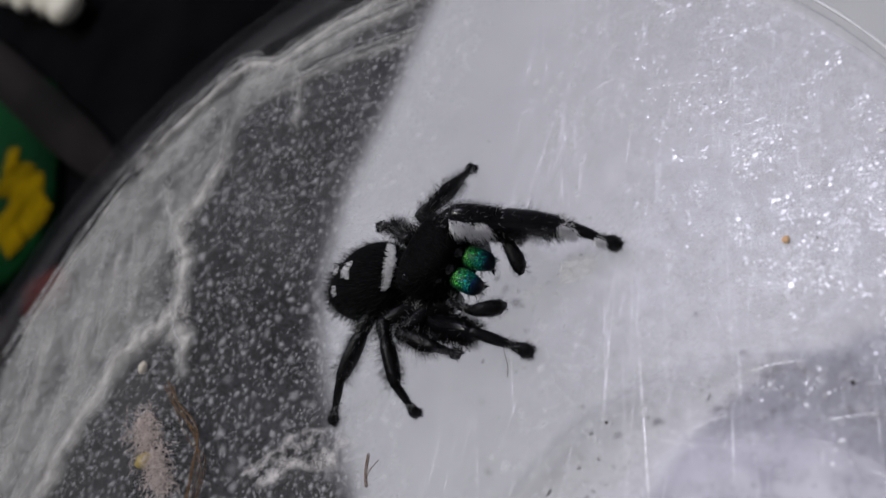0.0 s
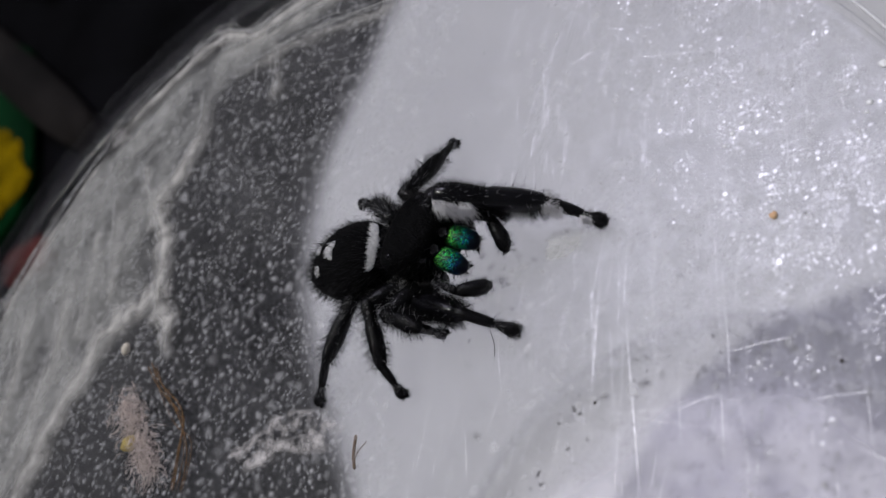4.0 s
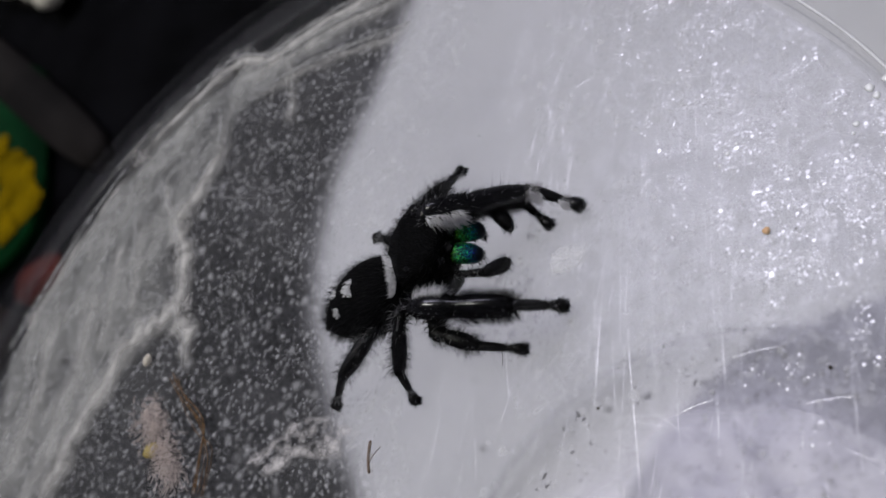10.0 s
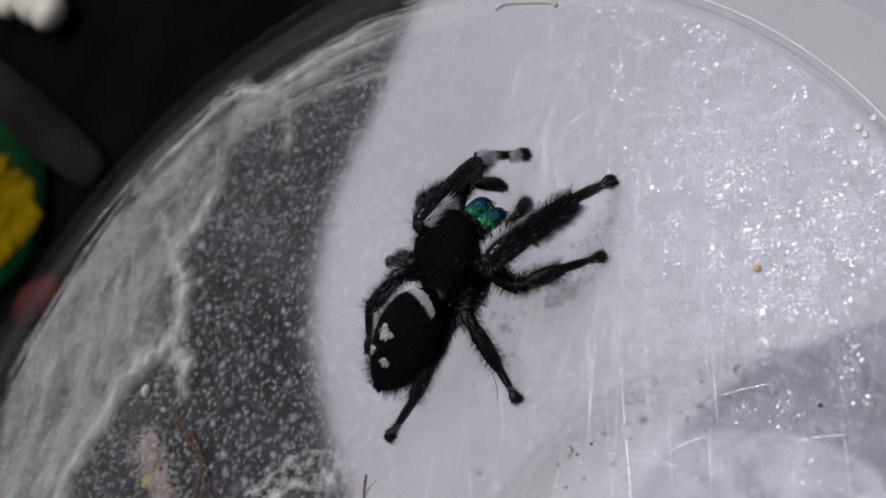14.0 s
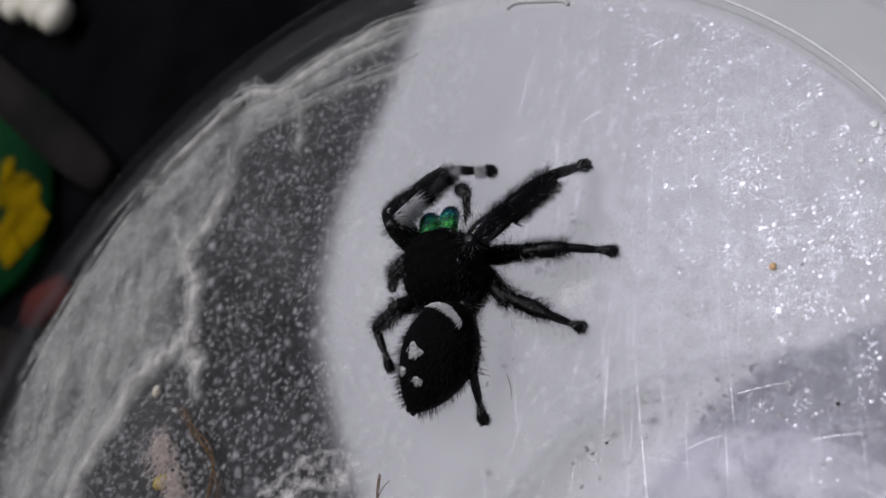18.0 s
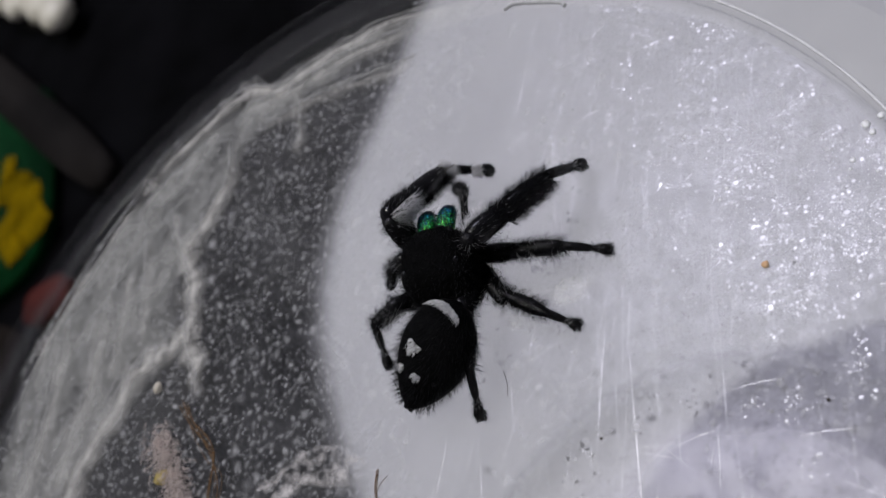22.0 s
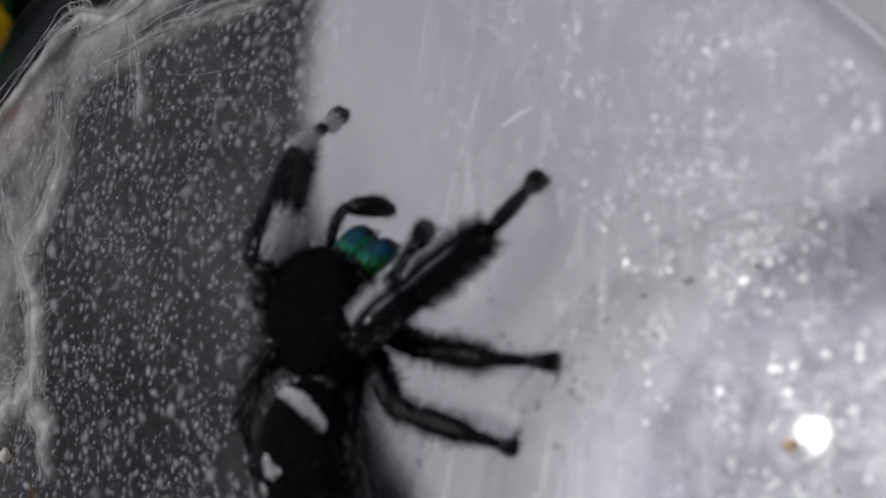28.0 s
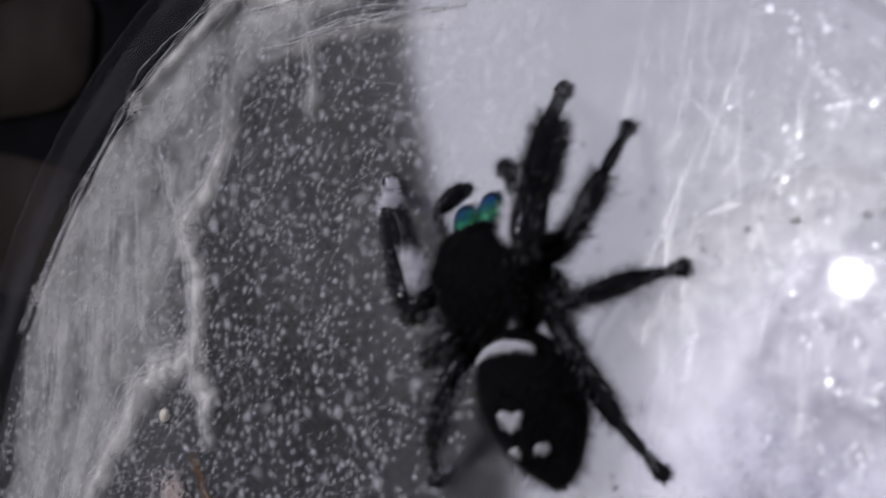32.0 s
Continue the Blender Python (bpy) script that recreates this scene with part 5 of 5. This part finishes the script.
def speck_amount(x, y):
    """How many spots a part of the lid has (0 to 1)."""
    edge = 1.0 if y > 12 else 1.0 + (12 - y) * 0.4
    left = min(1.0, max(0.0, (edge - x) / 4 + 0.2))
    right = min(1.0, max(0.0, (x - 6) / 9)) * (1.0 if y > 10 else max(0.2, (y + 4) / 14))
    patch = min(1.0, max(0.12, 0.65 + 1.4 * noise.noise(Vector((x * 0.17, y * 0.17, 4.0)))))
    return max(left * (0.75 + 0.5 * noise.noise(Vector((x * 0.3, y * 0.3, 9.0)))), right * patch, 0.02)


def blisters(name, count, seed, mu, sigma, biggest, mat, wanted, label, rise=1.0, clump=0.0, core=0.55):
    """Low, ragged blisters strewn over the lid where they are wanted."""
    rng = random.Random(seed)
    verts, faces, soft, taken = [], [], [], {}
    made = tries = 0
    while made < count:
        r, t = 37.0 * math.sqrt(rng.random()), rng.uniform(0, 2 * math.pi)
        x, y = r * math.cos(t), r * math.sin(t)
        if clump and made and rng.random() < clump:
            x, y = last[0] + rng.gauss(0, 0.4), last[1] + rng.gauss(0, 0.4)
            r = math.hypot(x, y)
        if r > 36.6:
            continue
        if y < -14 or rng.random() > wanted(x, y):
            continue
        size = min(biggest, max(0.03, rng.lognormvariate(mu, sigma)))
        cell = (int(math.floor(x / 0.8)), int(math.floor(y / 0.8)))
        near = [o for i in (-1, 0, 1) for j in (-1, 0, 1) for o in taken.get((cell[0] + i, cell[1] + j), ())]
        tries += 1
        if tries > 40 * count:
            break
        if any(math.hypot(x - u, y - v) < 0.6 * (size + w) for u, v, w in near):
            continue
        taken.setdefault(cell, []).append((x, y, size))
        made, last = made + 1, (x, y)
        n = rng.choice((7, 8, 9))
        squash, turn = rng.uniform(0.6, 1.0), rng.uniform(0, 6.28)
        base, h = len(verts), rise * size * rng.uniform(0.08, 0.22) + 0.005
        tilt = rng.uniform(-0.35, 0.35)
        ring = []
        for k in range(n):
            a = 2 * math.pi * k / n
            q = size * rng.uniform(0.65, 1.2)
            u, v = q * math.cos(a), q * squash * math.sin(a)
            ring.append((x + u * math.cos(turn) - v * math.sin(turn), y + u * math.sin(turn) + v * math.cos(turn)))
        verts += [on_lid(px, py, 0.001) for px, py in ring]
        verts += [on_lid(x + core * (px - x), y + core * (py - y), max(0.003, h * (1 + tilt * math.cos(2 * math.pi * k / n)))) for k, (px, py) in enumerate(ring)]
        dense = rng.uniform(0.35, 1.0)
        soft += [0.0] * n + [dense] * n
        for k in range(n):
            j = (k + 1) % n
            faces.append((base + k, base + j, base + n + j, base + n + k))
        faces.append(tuple(base + n + k for k in range(n)))
    me = bpy.data.meshes.new(name)
    me.from_pydata(verts, [], faces)
    for p in me.polygons:
        p.use_smooth = True
    me.materials.append(mat)
    me.attributes.new("fade", "FLOAT", "POINT").data.foreach_set("value", soft)
    return tagged(new(name, me), label, "dried spots", kind="stuff")


STARS = ((20.6, 20.9, 0.7), (21.4, 22.2, 0.5), (28.6, 22.6, 0.9), (26.6, 19.9, 0.7), (18.0, 18.6, 0.6), (9.6, 30.0, 0.9), (14.0, 27.5, 0.8))


def bright_amount(x, y):
    """Flecks lie thickest on the far side of the lid and gather in clusters."""
    edge = 7.5 + 0.40 * (34 - y)
    if x < edge:
        return 0.0
    line = 22.5 - 0.95 * (min(x, 22) - 10)
    low = max(0.05, min(1.0, 0.5 + (y - line) / 8)) * (1.0 if y < 24 else max(0.6, 1.0 - (y - 24) / 10))
    groups = max(0.0, 0.22 + 0.5 * noise.noise(Vector((x * 0.22, y * 0.22, 4.0))) + 1.4 * noise.noise(Vector((x * 0.75, y * 0.75, 14.0))))
    groups += sum(0.9 * math.exp(-((x - u) ** 2 + (y - v) ** 2) / (w * w)) for u, v, w in STARS)
    return min(1.0, (x - edge) / 9) * low * min(1.0, 0.05 + groups)


blisters("dried_spots", 7500, 77, -1.32, 0.45, 0.7, SPECK, speck_amount, "many milky white dried spots on the clear lid", 0.35, 0.40, 0.22)
blisters("fine_spots", 6000, 79, -2.3, 0.4, 0.3, SPECK, speck_amount, "many fine milky dried specks on the clear lid", 0.5, 0.3, 0.25)
blisters("glint_flecks", 3600, 78, -2.62, 0.5, 0.24, GLINT, bright_amount, "many tiny flecks on the clear lid, white glints painted in", 0.15, 0.5)


def film_and_sheen():
    """A milky dried film over one side of the lid, torn open in places, with that side's sheen painted in."""
    bm = bmesh.new()
    n = 44
    grid = []
    for i in range(n):
        row = []
        for j in range(n):
            u, v = 8 + 30 * i / (n - 1), -16 + 52 * j / (n - 1)
            r = math.hypot(u, v)
            if r > 37.3:
                u, v = u * 37.3 / r, v * 37.3 / r
            row.append(bm.verts.new(on_lid(u, v, 0.012 + 0.01 * noise.noise(Vector((u * 2.1, v * 2.1, 0))))))
        grid.append(row)
    for a, b in zip(grid, grid[1:]):
        for j in range(n - 1):
            if len({v.co.to_tuple(7) for v in (a[j], b[j], b[j + 1], a[j + 1])}) == 4:
                bm.faces.new((a[j], b[j], b[j + 1], a[j + 1]))
    return tagged(obj("film_and_sheen", bm, FILM), "thin milky dried film over part of the lid, pale sheen tinted in", "dried film")


film_and_sheen()


def scratch(bm, pts, r):
    """A shallow raised lip along a scratch, a little round across and thin at its ends."""
    rows = []
    for i, p in enumerate(pts):
        d = (pts[min(i + 1, len(pts) - 1)] - pts[max(i - 1, 0)]).normalized()
        side = Vector((-d.y, d.x, 0)) * r * (1.0 if 0 < i < len(pts) - 1 else 0.3)
        rows.append([bm.verts.new(p - side), bm.verts.new(p + Vector((0, 0, 0.2 * r))), bm.verts.new(p + side)])
    for a, b in zip(rows, rows[1:]):
        for j in (0, 1):
            bm.faces.new((a[j], b[j], b[j + 1], a[j + 1]))


def scratches():
    """Fine scratches: thin raised lips that glint across the light."""
    rng = random.Random(31)
    bm = bmesh.new()
    for i in range(640):
        if i < 150:
            x, y = rng.uniform(5, 24), rng.uniform(18, 36)
        else:
            x, y = rng.uniform(5, 36), rng.uniform(-12, 36)
        a = radians(rng.gauss(98, 6) if rng.random() < 0.88 else rng.uniform(0, 180))
        ln = rng.lognormvariate(0.8, 0.65)
        bend = rng.uniform(-0.12, 0.12)
        pts = []
        for f in (0, .33, .66, 1):
            s = (f - 0.5) * ln
            pts.append(on_lid(x + s * math.cos(a) - bend * ln * (f * (1 - f)) * math.sin(a), y + s * math.sin(a) + bend * ln * f * (1 - f) * math.cos(a), 0.002))
        if all(math.hypot(p.x, p.y) < 0.0366 for p in pts):
            scratch(bm, pts, rng.uniform(0.003, 0.011) * MM)
    for (x0, y0), (x1, y1), r in (((16.5, 11.2), (19.2, 1.9), 0.016), ((14.1, 13.1), (15.7, 6.8), 0.012), ((22.0, 10.2), (22.6, 7.6), 0.014), ((10.5, 22.1), (11.0, 18.7), 0.012), ((13.2, 24.2), (13.6, 20.5), 0.012),
                                  ((8.5, 25.4), (8.9, 21.9), 0.012), ((8.8, 4.0), (9.7, 1.3), 0.012), ((22.5, 9.1), (25.1, 9.9), 0.018), ((26.4, 7.1), (29.1, 7.7), 0.018), ((20.3, 6.0), (22.2, 7.0), 0.014), ((9.9, 25.7), (11.3, 26.5), 0.024),
                                  ((22.2, 7.6), (23.0, 3.7), 0.013), ((14.9, 11.2), (15.6, 7.1), 0.012), ((18.1, 10.0), (19.2, 7.1), 0.012), ((15.4, 14.6), (16.6, 9.0), 0.012), ((17.4, 13.4), (18.8, 8.4), 0.010),
                                  ((20.3, 25.7), (20.4, 22.9), 0.014), ((14.6, 13.7), (16.0, 4.5), 0.014), ((17.1, 9.0), (19.3, 1.9), 0.016), ((21.0, 14.1), (22.9, 6.6), 0.012), ((21.8, 14.5), (22.3, 10.8), 0.011), ((24.0, 14.5), (24.4, 11.8), 0.012),
                                  ((22.2, 7.2), (22.9, 4.3), 0.010), ((10.8, 21.7), (11.1, 18.2), 0.014), ((20.6, 17.9), (20.9, 15.9), 0.010), ((21.3, 17.4), (21.8, 15.0), 0.010), ((15.9, 14.5), (16.5, 10.7), 0.016)):
        scratch(bm, [on_lid(x0 + (x1 - x0) * f, y0 + (y1 - y0) * f + 0.1 * math.sin(3 * f), 0.003) for f in (0, .2, .4, .6, .8, 1)], 0.8 * r * MM)
    ob = obj("lid_scratches", bm, SCRATCH)
    return tagged(ob, "fine straight scratches across the clear lid", "scratches", kind="stuff")


scratches()


def crumb(name, x, y, size, mat, label, category, seed, z=None, flat=0.6, group=""):
    rng = random.Random(seed)
    bm = bmesh.new()
    bmesh.ops.create_icosphere(bm, subdivisions=2, radius=size * MM)
    for v in bm.verts:
        v.co *= 1 + 0.45 * noise.noise(v.co * 900 / max(size, 0.2) + Vector((seed, 0, 0)))
        v.co.z *= flat
    low = min(v.co.z for v in bm.verts)
    ob = obj(name, bm, mat)
    ob.location = (x * MM, y * MM, (ZP if z is None else z) - low - 0.01 * MM)
    ob.rotation_euler = (0, 0, rng.uniform(0, 6))
    return tagged(ob, label, category, group)


# Glints by the rim and on the lid, added as small flat white lumps.
for i, (x, y, size) in enumerate(((27.5, 24.0, 0.34), (27.9, 23.5, 0.26), (28.2, 24.5, 0.28), (27.1, 21.9, 0.24), (27.0, 21.4, 0.14), (28.4, 21.2, 0.14), (20.5, 20.6, 0.17), (20.9, 21.2, 0.13), (20.2, 19.9, 0.12))):
    crumb("flake", x, y, 0.72 * size, GLINT_WHITE, "tiny white lump that stands for a glint on the clear lid", "flake", 120 + i, flat=0.3, group="white flakes")
crumb("crumb", 23.4, 16.0, 0.21, ORANGE, "tiny orange crumb on the clear lid", "crumb", 1, group="crumbs")
crumb("crumb", -19.9, 6.4, 0.42, PALE_CRUMB, "small pale crumb caught in the silk", "crumb", 2, group="crumbs")
crumb("crumb", -16.2, 0.2, 0.55, YELLOW_CRUMB, "small dull yellow crumb caught in the silk", "crumb", 3, group="crumbs")
crumb("crumb", -22.1, 17.9, 0.22, DARK_CRUMB, "tiny dark crumb caught in the silk", "crumb", 4, group="crumbs")
crumb("crumb", 27.5, 9.0, 0.10, DARK_CRUMB, "tiny dark crumb on the clear lid", "crumb", 5, group="crumbs")
crumb("crumb", 16.0, 6.0, 0.08, DARK_CRUMB, "tiny dark crumb on the clear lid", "crumb", 6, group="crumbs")


def smear(name, x, y, rx, ry, turn, mat, label, seed):
    """A ragged, thin dried patch on the lid."""
    rng = random.Random(seed)
    bm = bmesh.new()
    n = 40
    fade = bm.verts.layers.float.new("fade")
    centre = bm.verts.new(on_lid(x, y, 0.05))
    centre[fade] = 1.0
    prev = None
    for s in (0.4, 0.75, 1.0):
        ring = []
        for i in range(n):
            t = 2 * math.pi * i / n
            q = s * (1 + 0.35 * noise.noise(Vector((2 * math.cos(t), 2 * math.sin(t), seed))) + 0.15 * noise.noise(Vector((6 * math.cos(t), 6 * math.sin(t), seed))))
            u, v = rx * q * math.cos(t), ry * q * math.sin(t)
            ring.append(bm.verts.new(on_lid(x + u * math.cos(turn) - v * math.sin(turn), y + u * math.sin(turn) + v * math.cos(turn), 0.06 + 0.10 * rng.random() if s < 1 else 0.003)))
            ring[-1][fade] = {0.4: 1.0, 0.75: 0.8, 1.0: 0.0}[s]
        for i in range(n):
            j = (i + 1) % n
            bm.faces.new((centre, ring[i], ring[j]) if prev is None else (prev[i], ring[i], ring[j], prev[j]))
        prev = ring
    return tagged(obj(name, bm, mat), label, "dried patch")


DROP = fading("chalky_dropping", (0.72, 0.69, 0.68), -0.5, 0.9, 520, 0.16)
smear("dried_patch", -2.2, 2.6, 3.4, 1.4, 0.1, DROP, "chalky white dried patch on the lid", 3)
smear("dried_patch", -5.2, 1.2, 2.4, 1.3, 0.6, DROP, "chalky white dried patch on the lid", 7)
smear("dried_patch", 12.2, 14.4, 1.3, 1.0, 0.3, fading("faint_milky_patch", (0.88, 0.88, 0.88), 0.0, 0.6, 500, 0.3), "faint milky dried patch on the clear lid", 5)


def fluff():
    rng = random.Random(9)
    bm = bmesh.new()
    for _ in range(1000):
        f = rng.random()
        p = Vector((-17.9 + 4.8 * f + rng.gauss(0, 0.55), 3.0 - 4.6 * f + rng.gauss(0, 0.55), 0.2 + abs(rng.gauss(0, 0.35))))
        pts = [on_lid(p.x, p.y, p.z)]
        d = Vector((0.55, -0.6, 0.0)) + Vector((rng.gauss(0, .8), rng.gauss(0, .8), rng.gauss(0, .3)))
        for _k in range(4):
            d = (d + Vector((rng.gauss(0, .8), rng.gauss(0, .8), rng.gauss(0, .35)))).normalized()
            q = pts[-1] + d * 0.2 * MM
            q.z = max(q.z, ZP + 0.03 * MM)
            pts.append(q)
        thread(bm, pts, rng.uniform(0.010, 0.026) * MM, 3)
    return tagged(obj("fluff_clump", bm, PINK_TUFT), "pinkish white fluff clump caught in the silk", "fluff")


fluff()


def twig(points, r, label, name="fibre", mat=None):
    bm = bmesh.new()
    thread(bm, smooth_curve([on_lid(*p) for p in points], 6), r * MM, 6)
    return tagged(obj(name, bm, mat or BROWN), label, "fibre")


for i, (dx, dy) in enumerate(((0, 0), (0.35, 0.15), (-0.3, 0.4), (0.5, -0.4), (-0.5, 0.1))):
    twig([(-16.2 + dx, 5.2 + dy, 0.5), (-14.4 + dx * 0.5, 3.8 + dy, 0.7), (-12.0 - dx * 0.4, 2.2 + dy, 0.6), (-10.8 + dx, 0.4 - dy, 0.5), (-10.4 + dx, -2.2, 0.4)], 0.025 + 0.015 * (i % 3), "thin brown plant fibre caught in the silk")
twig([(2.45, 0.9, 0.12), (2.2, 1.7, 0.25), (1.95, 2.8, 0.2)], 0.10, "short brown twig lying on the lid", "twig")
twig([(2.3, 1.3, 0.2), (2.6, 1.9, 0.4), (2.9, 2.5, 0.3)], 0.03, "thin brown fibre beside a twig on the lid", "fibre")
twig([(8.9, 9.4, 0.04), (9.4, 8.6, 0.04), (9.6, 7.9, 0.04)], 0.02, "fine dark hair lying on the lid", "fibre", DARK_CRUMB)


def tab():
    """A short raised bar moulded into the lid beside its rim."""
    bm = bmesh.new()
    thread(bm, smooth_curve([on_lid(1.9, 35.3, 0.1), on_lid(2.6, 35.7, 0.12), on_lid(4.6, 35.5, 0.12), on_lid(6.4, 35.2, 0.12), on_lid(6.9, 34.8, 0.1)], 6), 0.16 * MM, 8)
    ob = part("moulded_tab", bm, SPOT_WHITE, cup, "short white moulded bar beside the rim")
    return ob


tab()


def base_crumbs():
    n = 0
    for x, y, s in ((-1.5, 12.3, 0.50), (0.4, 14.8, 0.35), (3.4, 9.4, 0.60), (3.1, 12.5, 0.35), (5.1, 17.7, 0.30), (7.5, 16.7, 0.55), (8.0, 18.3, 0.45), (8.3, 19.8, 0.35), (1.1, 22.5, 0.20), (4.2, 25.1, 0.20)):
        crumb("crumb", x, y, 0.45 * s, GREY_CRUMB, "small grey crumb on the cup's base", "crumb", 200 + n, -0.0072, 0.5, "crumbs on the base")
        n += 1


base_crumbs()


def paper_stains():
    rng = random.Random(41)
    verts, faces = [], []
    for _ in range(160):
        x, y, s = rng.uniform(-58, 0), rng.uniform(14, 60), min(0.6, rng.lognormvariate(-0.9, 0.4))
        b = len(verts)
        n = 8
        for k in range(n):
            a = 2 * math.pi * k / n
            q = s * rng.uniform(0.5, 1.2)
            verts.append((x * MM + q * math.cos(a) * MM, y * MM + q * 0.7 * math.sin(a) * MM, 0.00072))
        faces.append(tuple(range(b, b + n)))
    me = bpy.data.meshes.new("paper_stains")
    me.from_pydata(verts, [], faces)
    me.materials.append(veil("grey_stain", (0.25, 0.25, 0.25), 0.0, 0.15, 500, spread=0.2))
    return tagged(on_table(new("paper_stains", me)), "faint grey stains on the white paper", "stains", kind="stuff")


paper_stains()

# ---- things on the table behind the cup ----
GREEN_PACK = surface("green_print", (0.001, 0.012, 0.004), (0.003, 0.055, 0.014), 40, 0.8, spec=0.05)
YELLOW_PRINT = veil("yellow_print", (0.26, 0.17, 0.003), 0.2, 1.0, 130, spread=0.3)
GREY_CARD = surface("grey_card", (0.007, 0.0065, 0.0065), (0.022, 0.019, 0.018), 25, 0.8, spec=0.05)
CREAM = surface("cream_plastic", (0.68, 0.64, 0.54), (0.82, 0.78, 0.68), 80, 0.4)
RED_PRINT = surface("red_plastic", (0.05, 0.006, 0.003), (0.12, 0.015, 0.008), 80, 0.6, spec=0.1)
BROWN_CARD = surface("brown_card", (0.010, 0.007, 0.006), (0.026, 0.021, 0.018), 35, 0.85, spec=0.05)


def flat_piece(parent, name, cx, cy, sx, sy, turn, z, h, mat, label="", seed=0):
    """A thin slab with a wavy outline."""
    bm = bmesh.new()
    n = 36
    low, top = [], []
    for i in range(n):
        t = 2 * math.pi * i / n
        sq = lambda v: math.copysign(abs(v) ** 0.55, v)
        q = 1 + (0.28 * noise.noise(Vector((1.6 * math.cos(t), 1.6 * math.sin(t), seed))) if seed else 0.0)
        u, v = sx / 2 * q * sq(math.cos(t)), sy / 2 * q * sq(math.sin(t))
        p = (cx + u * math.cos(turn) - v * math.sin(turn), cy + u * math.sin(turn) + v * math.cos(turn))
        low.append(bm.verts.new((*p, z)))
        top.append(bm.verts.new((*p, z + h)))
    for i in range(n):
        bm.faces.new((low[i], low[(i + 1) % n], top[(i + 1) % n], top[i]))
    bm.faces.new(top)
    bm.faces.new(low[::-1])
    return part(name, bm, mat, parent, label)


packet = new("printed_packet")
on_table(packet)
tagged(packet, "green packet with yellow print lying on the dark table", "packet")
flat_piece(packet, "body", -0.158, 0.052, 0.044, 0.050, 0.5, 0.0, 0.003, GREEN_PACK)
for i, (x, y, w, h) in enumerate(((-0.1465, 0.0560, 0.010, 0.007), (-0.1405, 0.0525, 0.009, 0.008), (-0.1350, 0.0480, 0.008, 0.008), (-0.1420, 0.0470, 0.008, 0.006), (-0.1500, 0.0600, 0.006, 0.004), (-0.1375, 0.0430, 0.007, 0.005))):
    flat_piece(packet, "print", x, y, w, h, 0.5 * i, 0.003 + 0.0001 * i, 0.0003, YELLOW_PRINT, "yellow printed leaf", 3 + 2 * i)

strip = new("grey_card_strip")
on_table(strip)
tagged(strip, "grey card strip lying flat beside a green packet", "card")
flat_piece(strip, "body", -0.160, 0.0775, 0.092, 0.009, -0.47, 0.0, 0.004, GREY_CARD)

tray = new("bead_tray")
on_table(tray)
tagged(tray, "small dark tray with cream beads on the table", "tray")
flat_piece(tray, "base", -0.174, 0.108, 0.036, 0.018, -0.35, 0.0, 0.002, GREY_CARD)
for x, y, s in ((-0.177, 0.1045, 0.0055), (-0.1605, 0.0985, 0.0045), (-0.187, 0.110, 0.006), (-0.168, 0.108, 0.004), (-0.1634, 0.1005, 0.0048), (-0.1545, 0.0955, 0.0042), (-0.1715, 0.1010, 0.004)):
    bm = bmesh.new()
    bmesh.ops.create_uvsphere(bm, u_segments=16, v_segments=10, radius=s)
    bmesh.ops.scale(bm, vec=(1, 1, 0.7), verts=bm.verts)
    bmesh.ops.translate(bm, vec=(x, y, 0.002 + 0.68 * s), verts=bm.verts)
    part("bead", bm, CREAM, tray)

clip_thing = new("red_clip")
on_table(clip_thing)
tagged(clip_thing, "small red plastic clip lying on the dark table", "clip")
flat_piece(clip_thing, "body", -0.123, 0.034, 0.010, 0.007, 0.5, 0.0, 0.003, RED_PRINT)

for x, y, sx, sy, t, lab in ((-0.150, 0.016, 0.050, 0.020, 0.25, "brown card piece lying on the dark table"), (-0.140, -0.010, 0.060, 0.022, 0.1, "brown card piece lying on the dark table")):
    c = on_table(new("card_piece"))
    tagged(c, lab, "card")
    flat_piece(c, "body", x, y, sx, sy, t, 0.0, 0.002, BROWN_CARD)


motions()
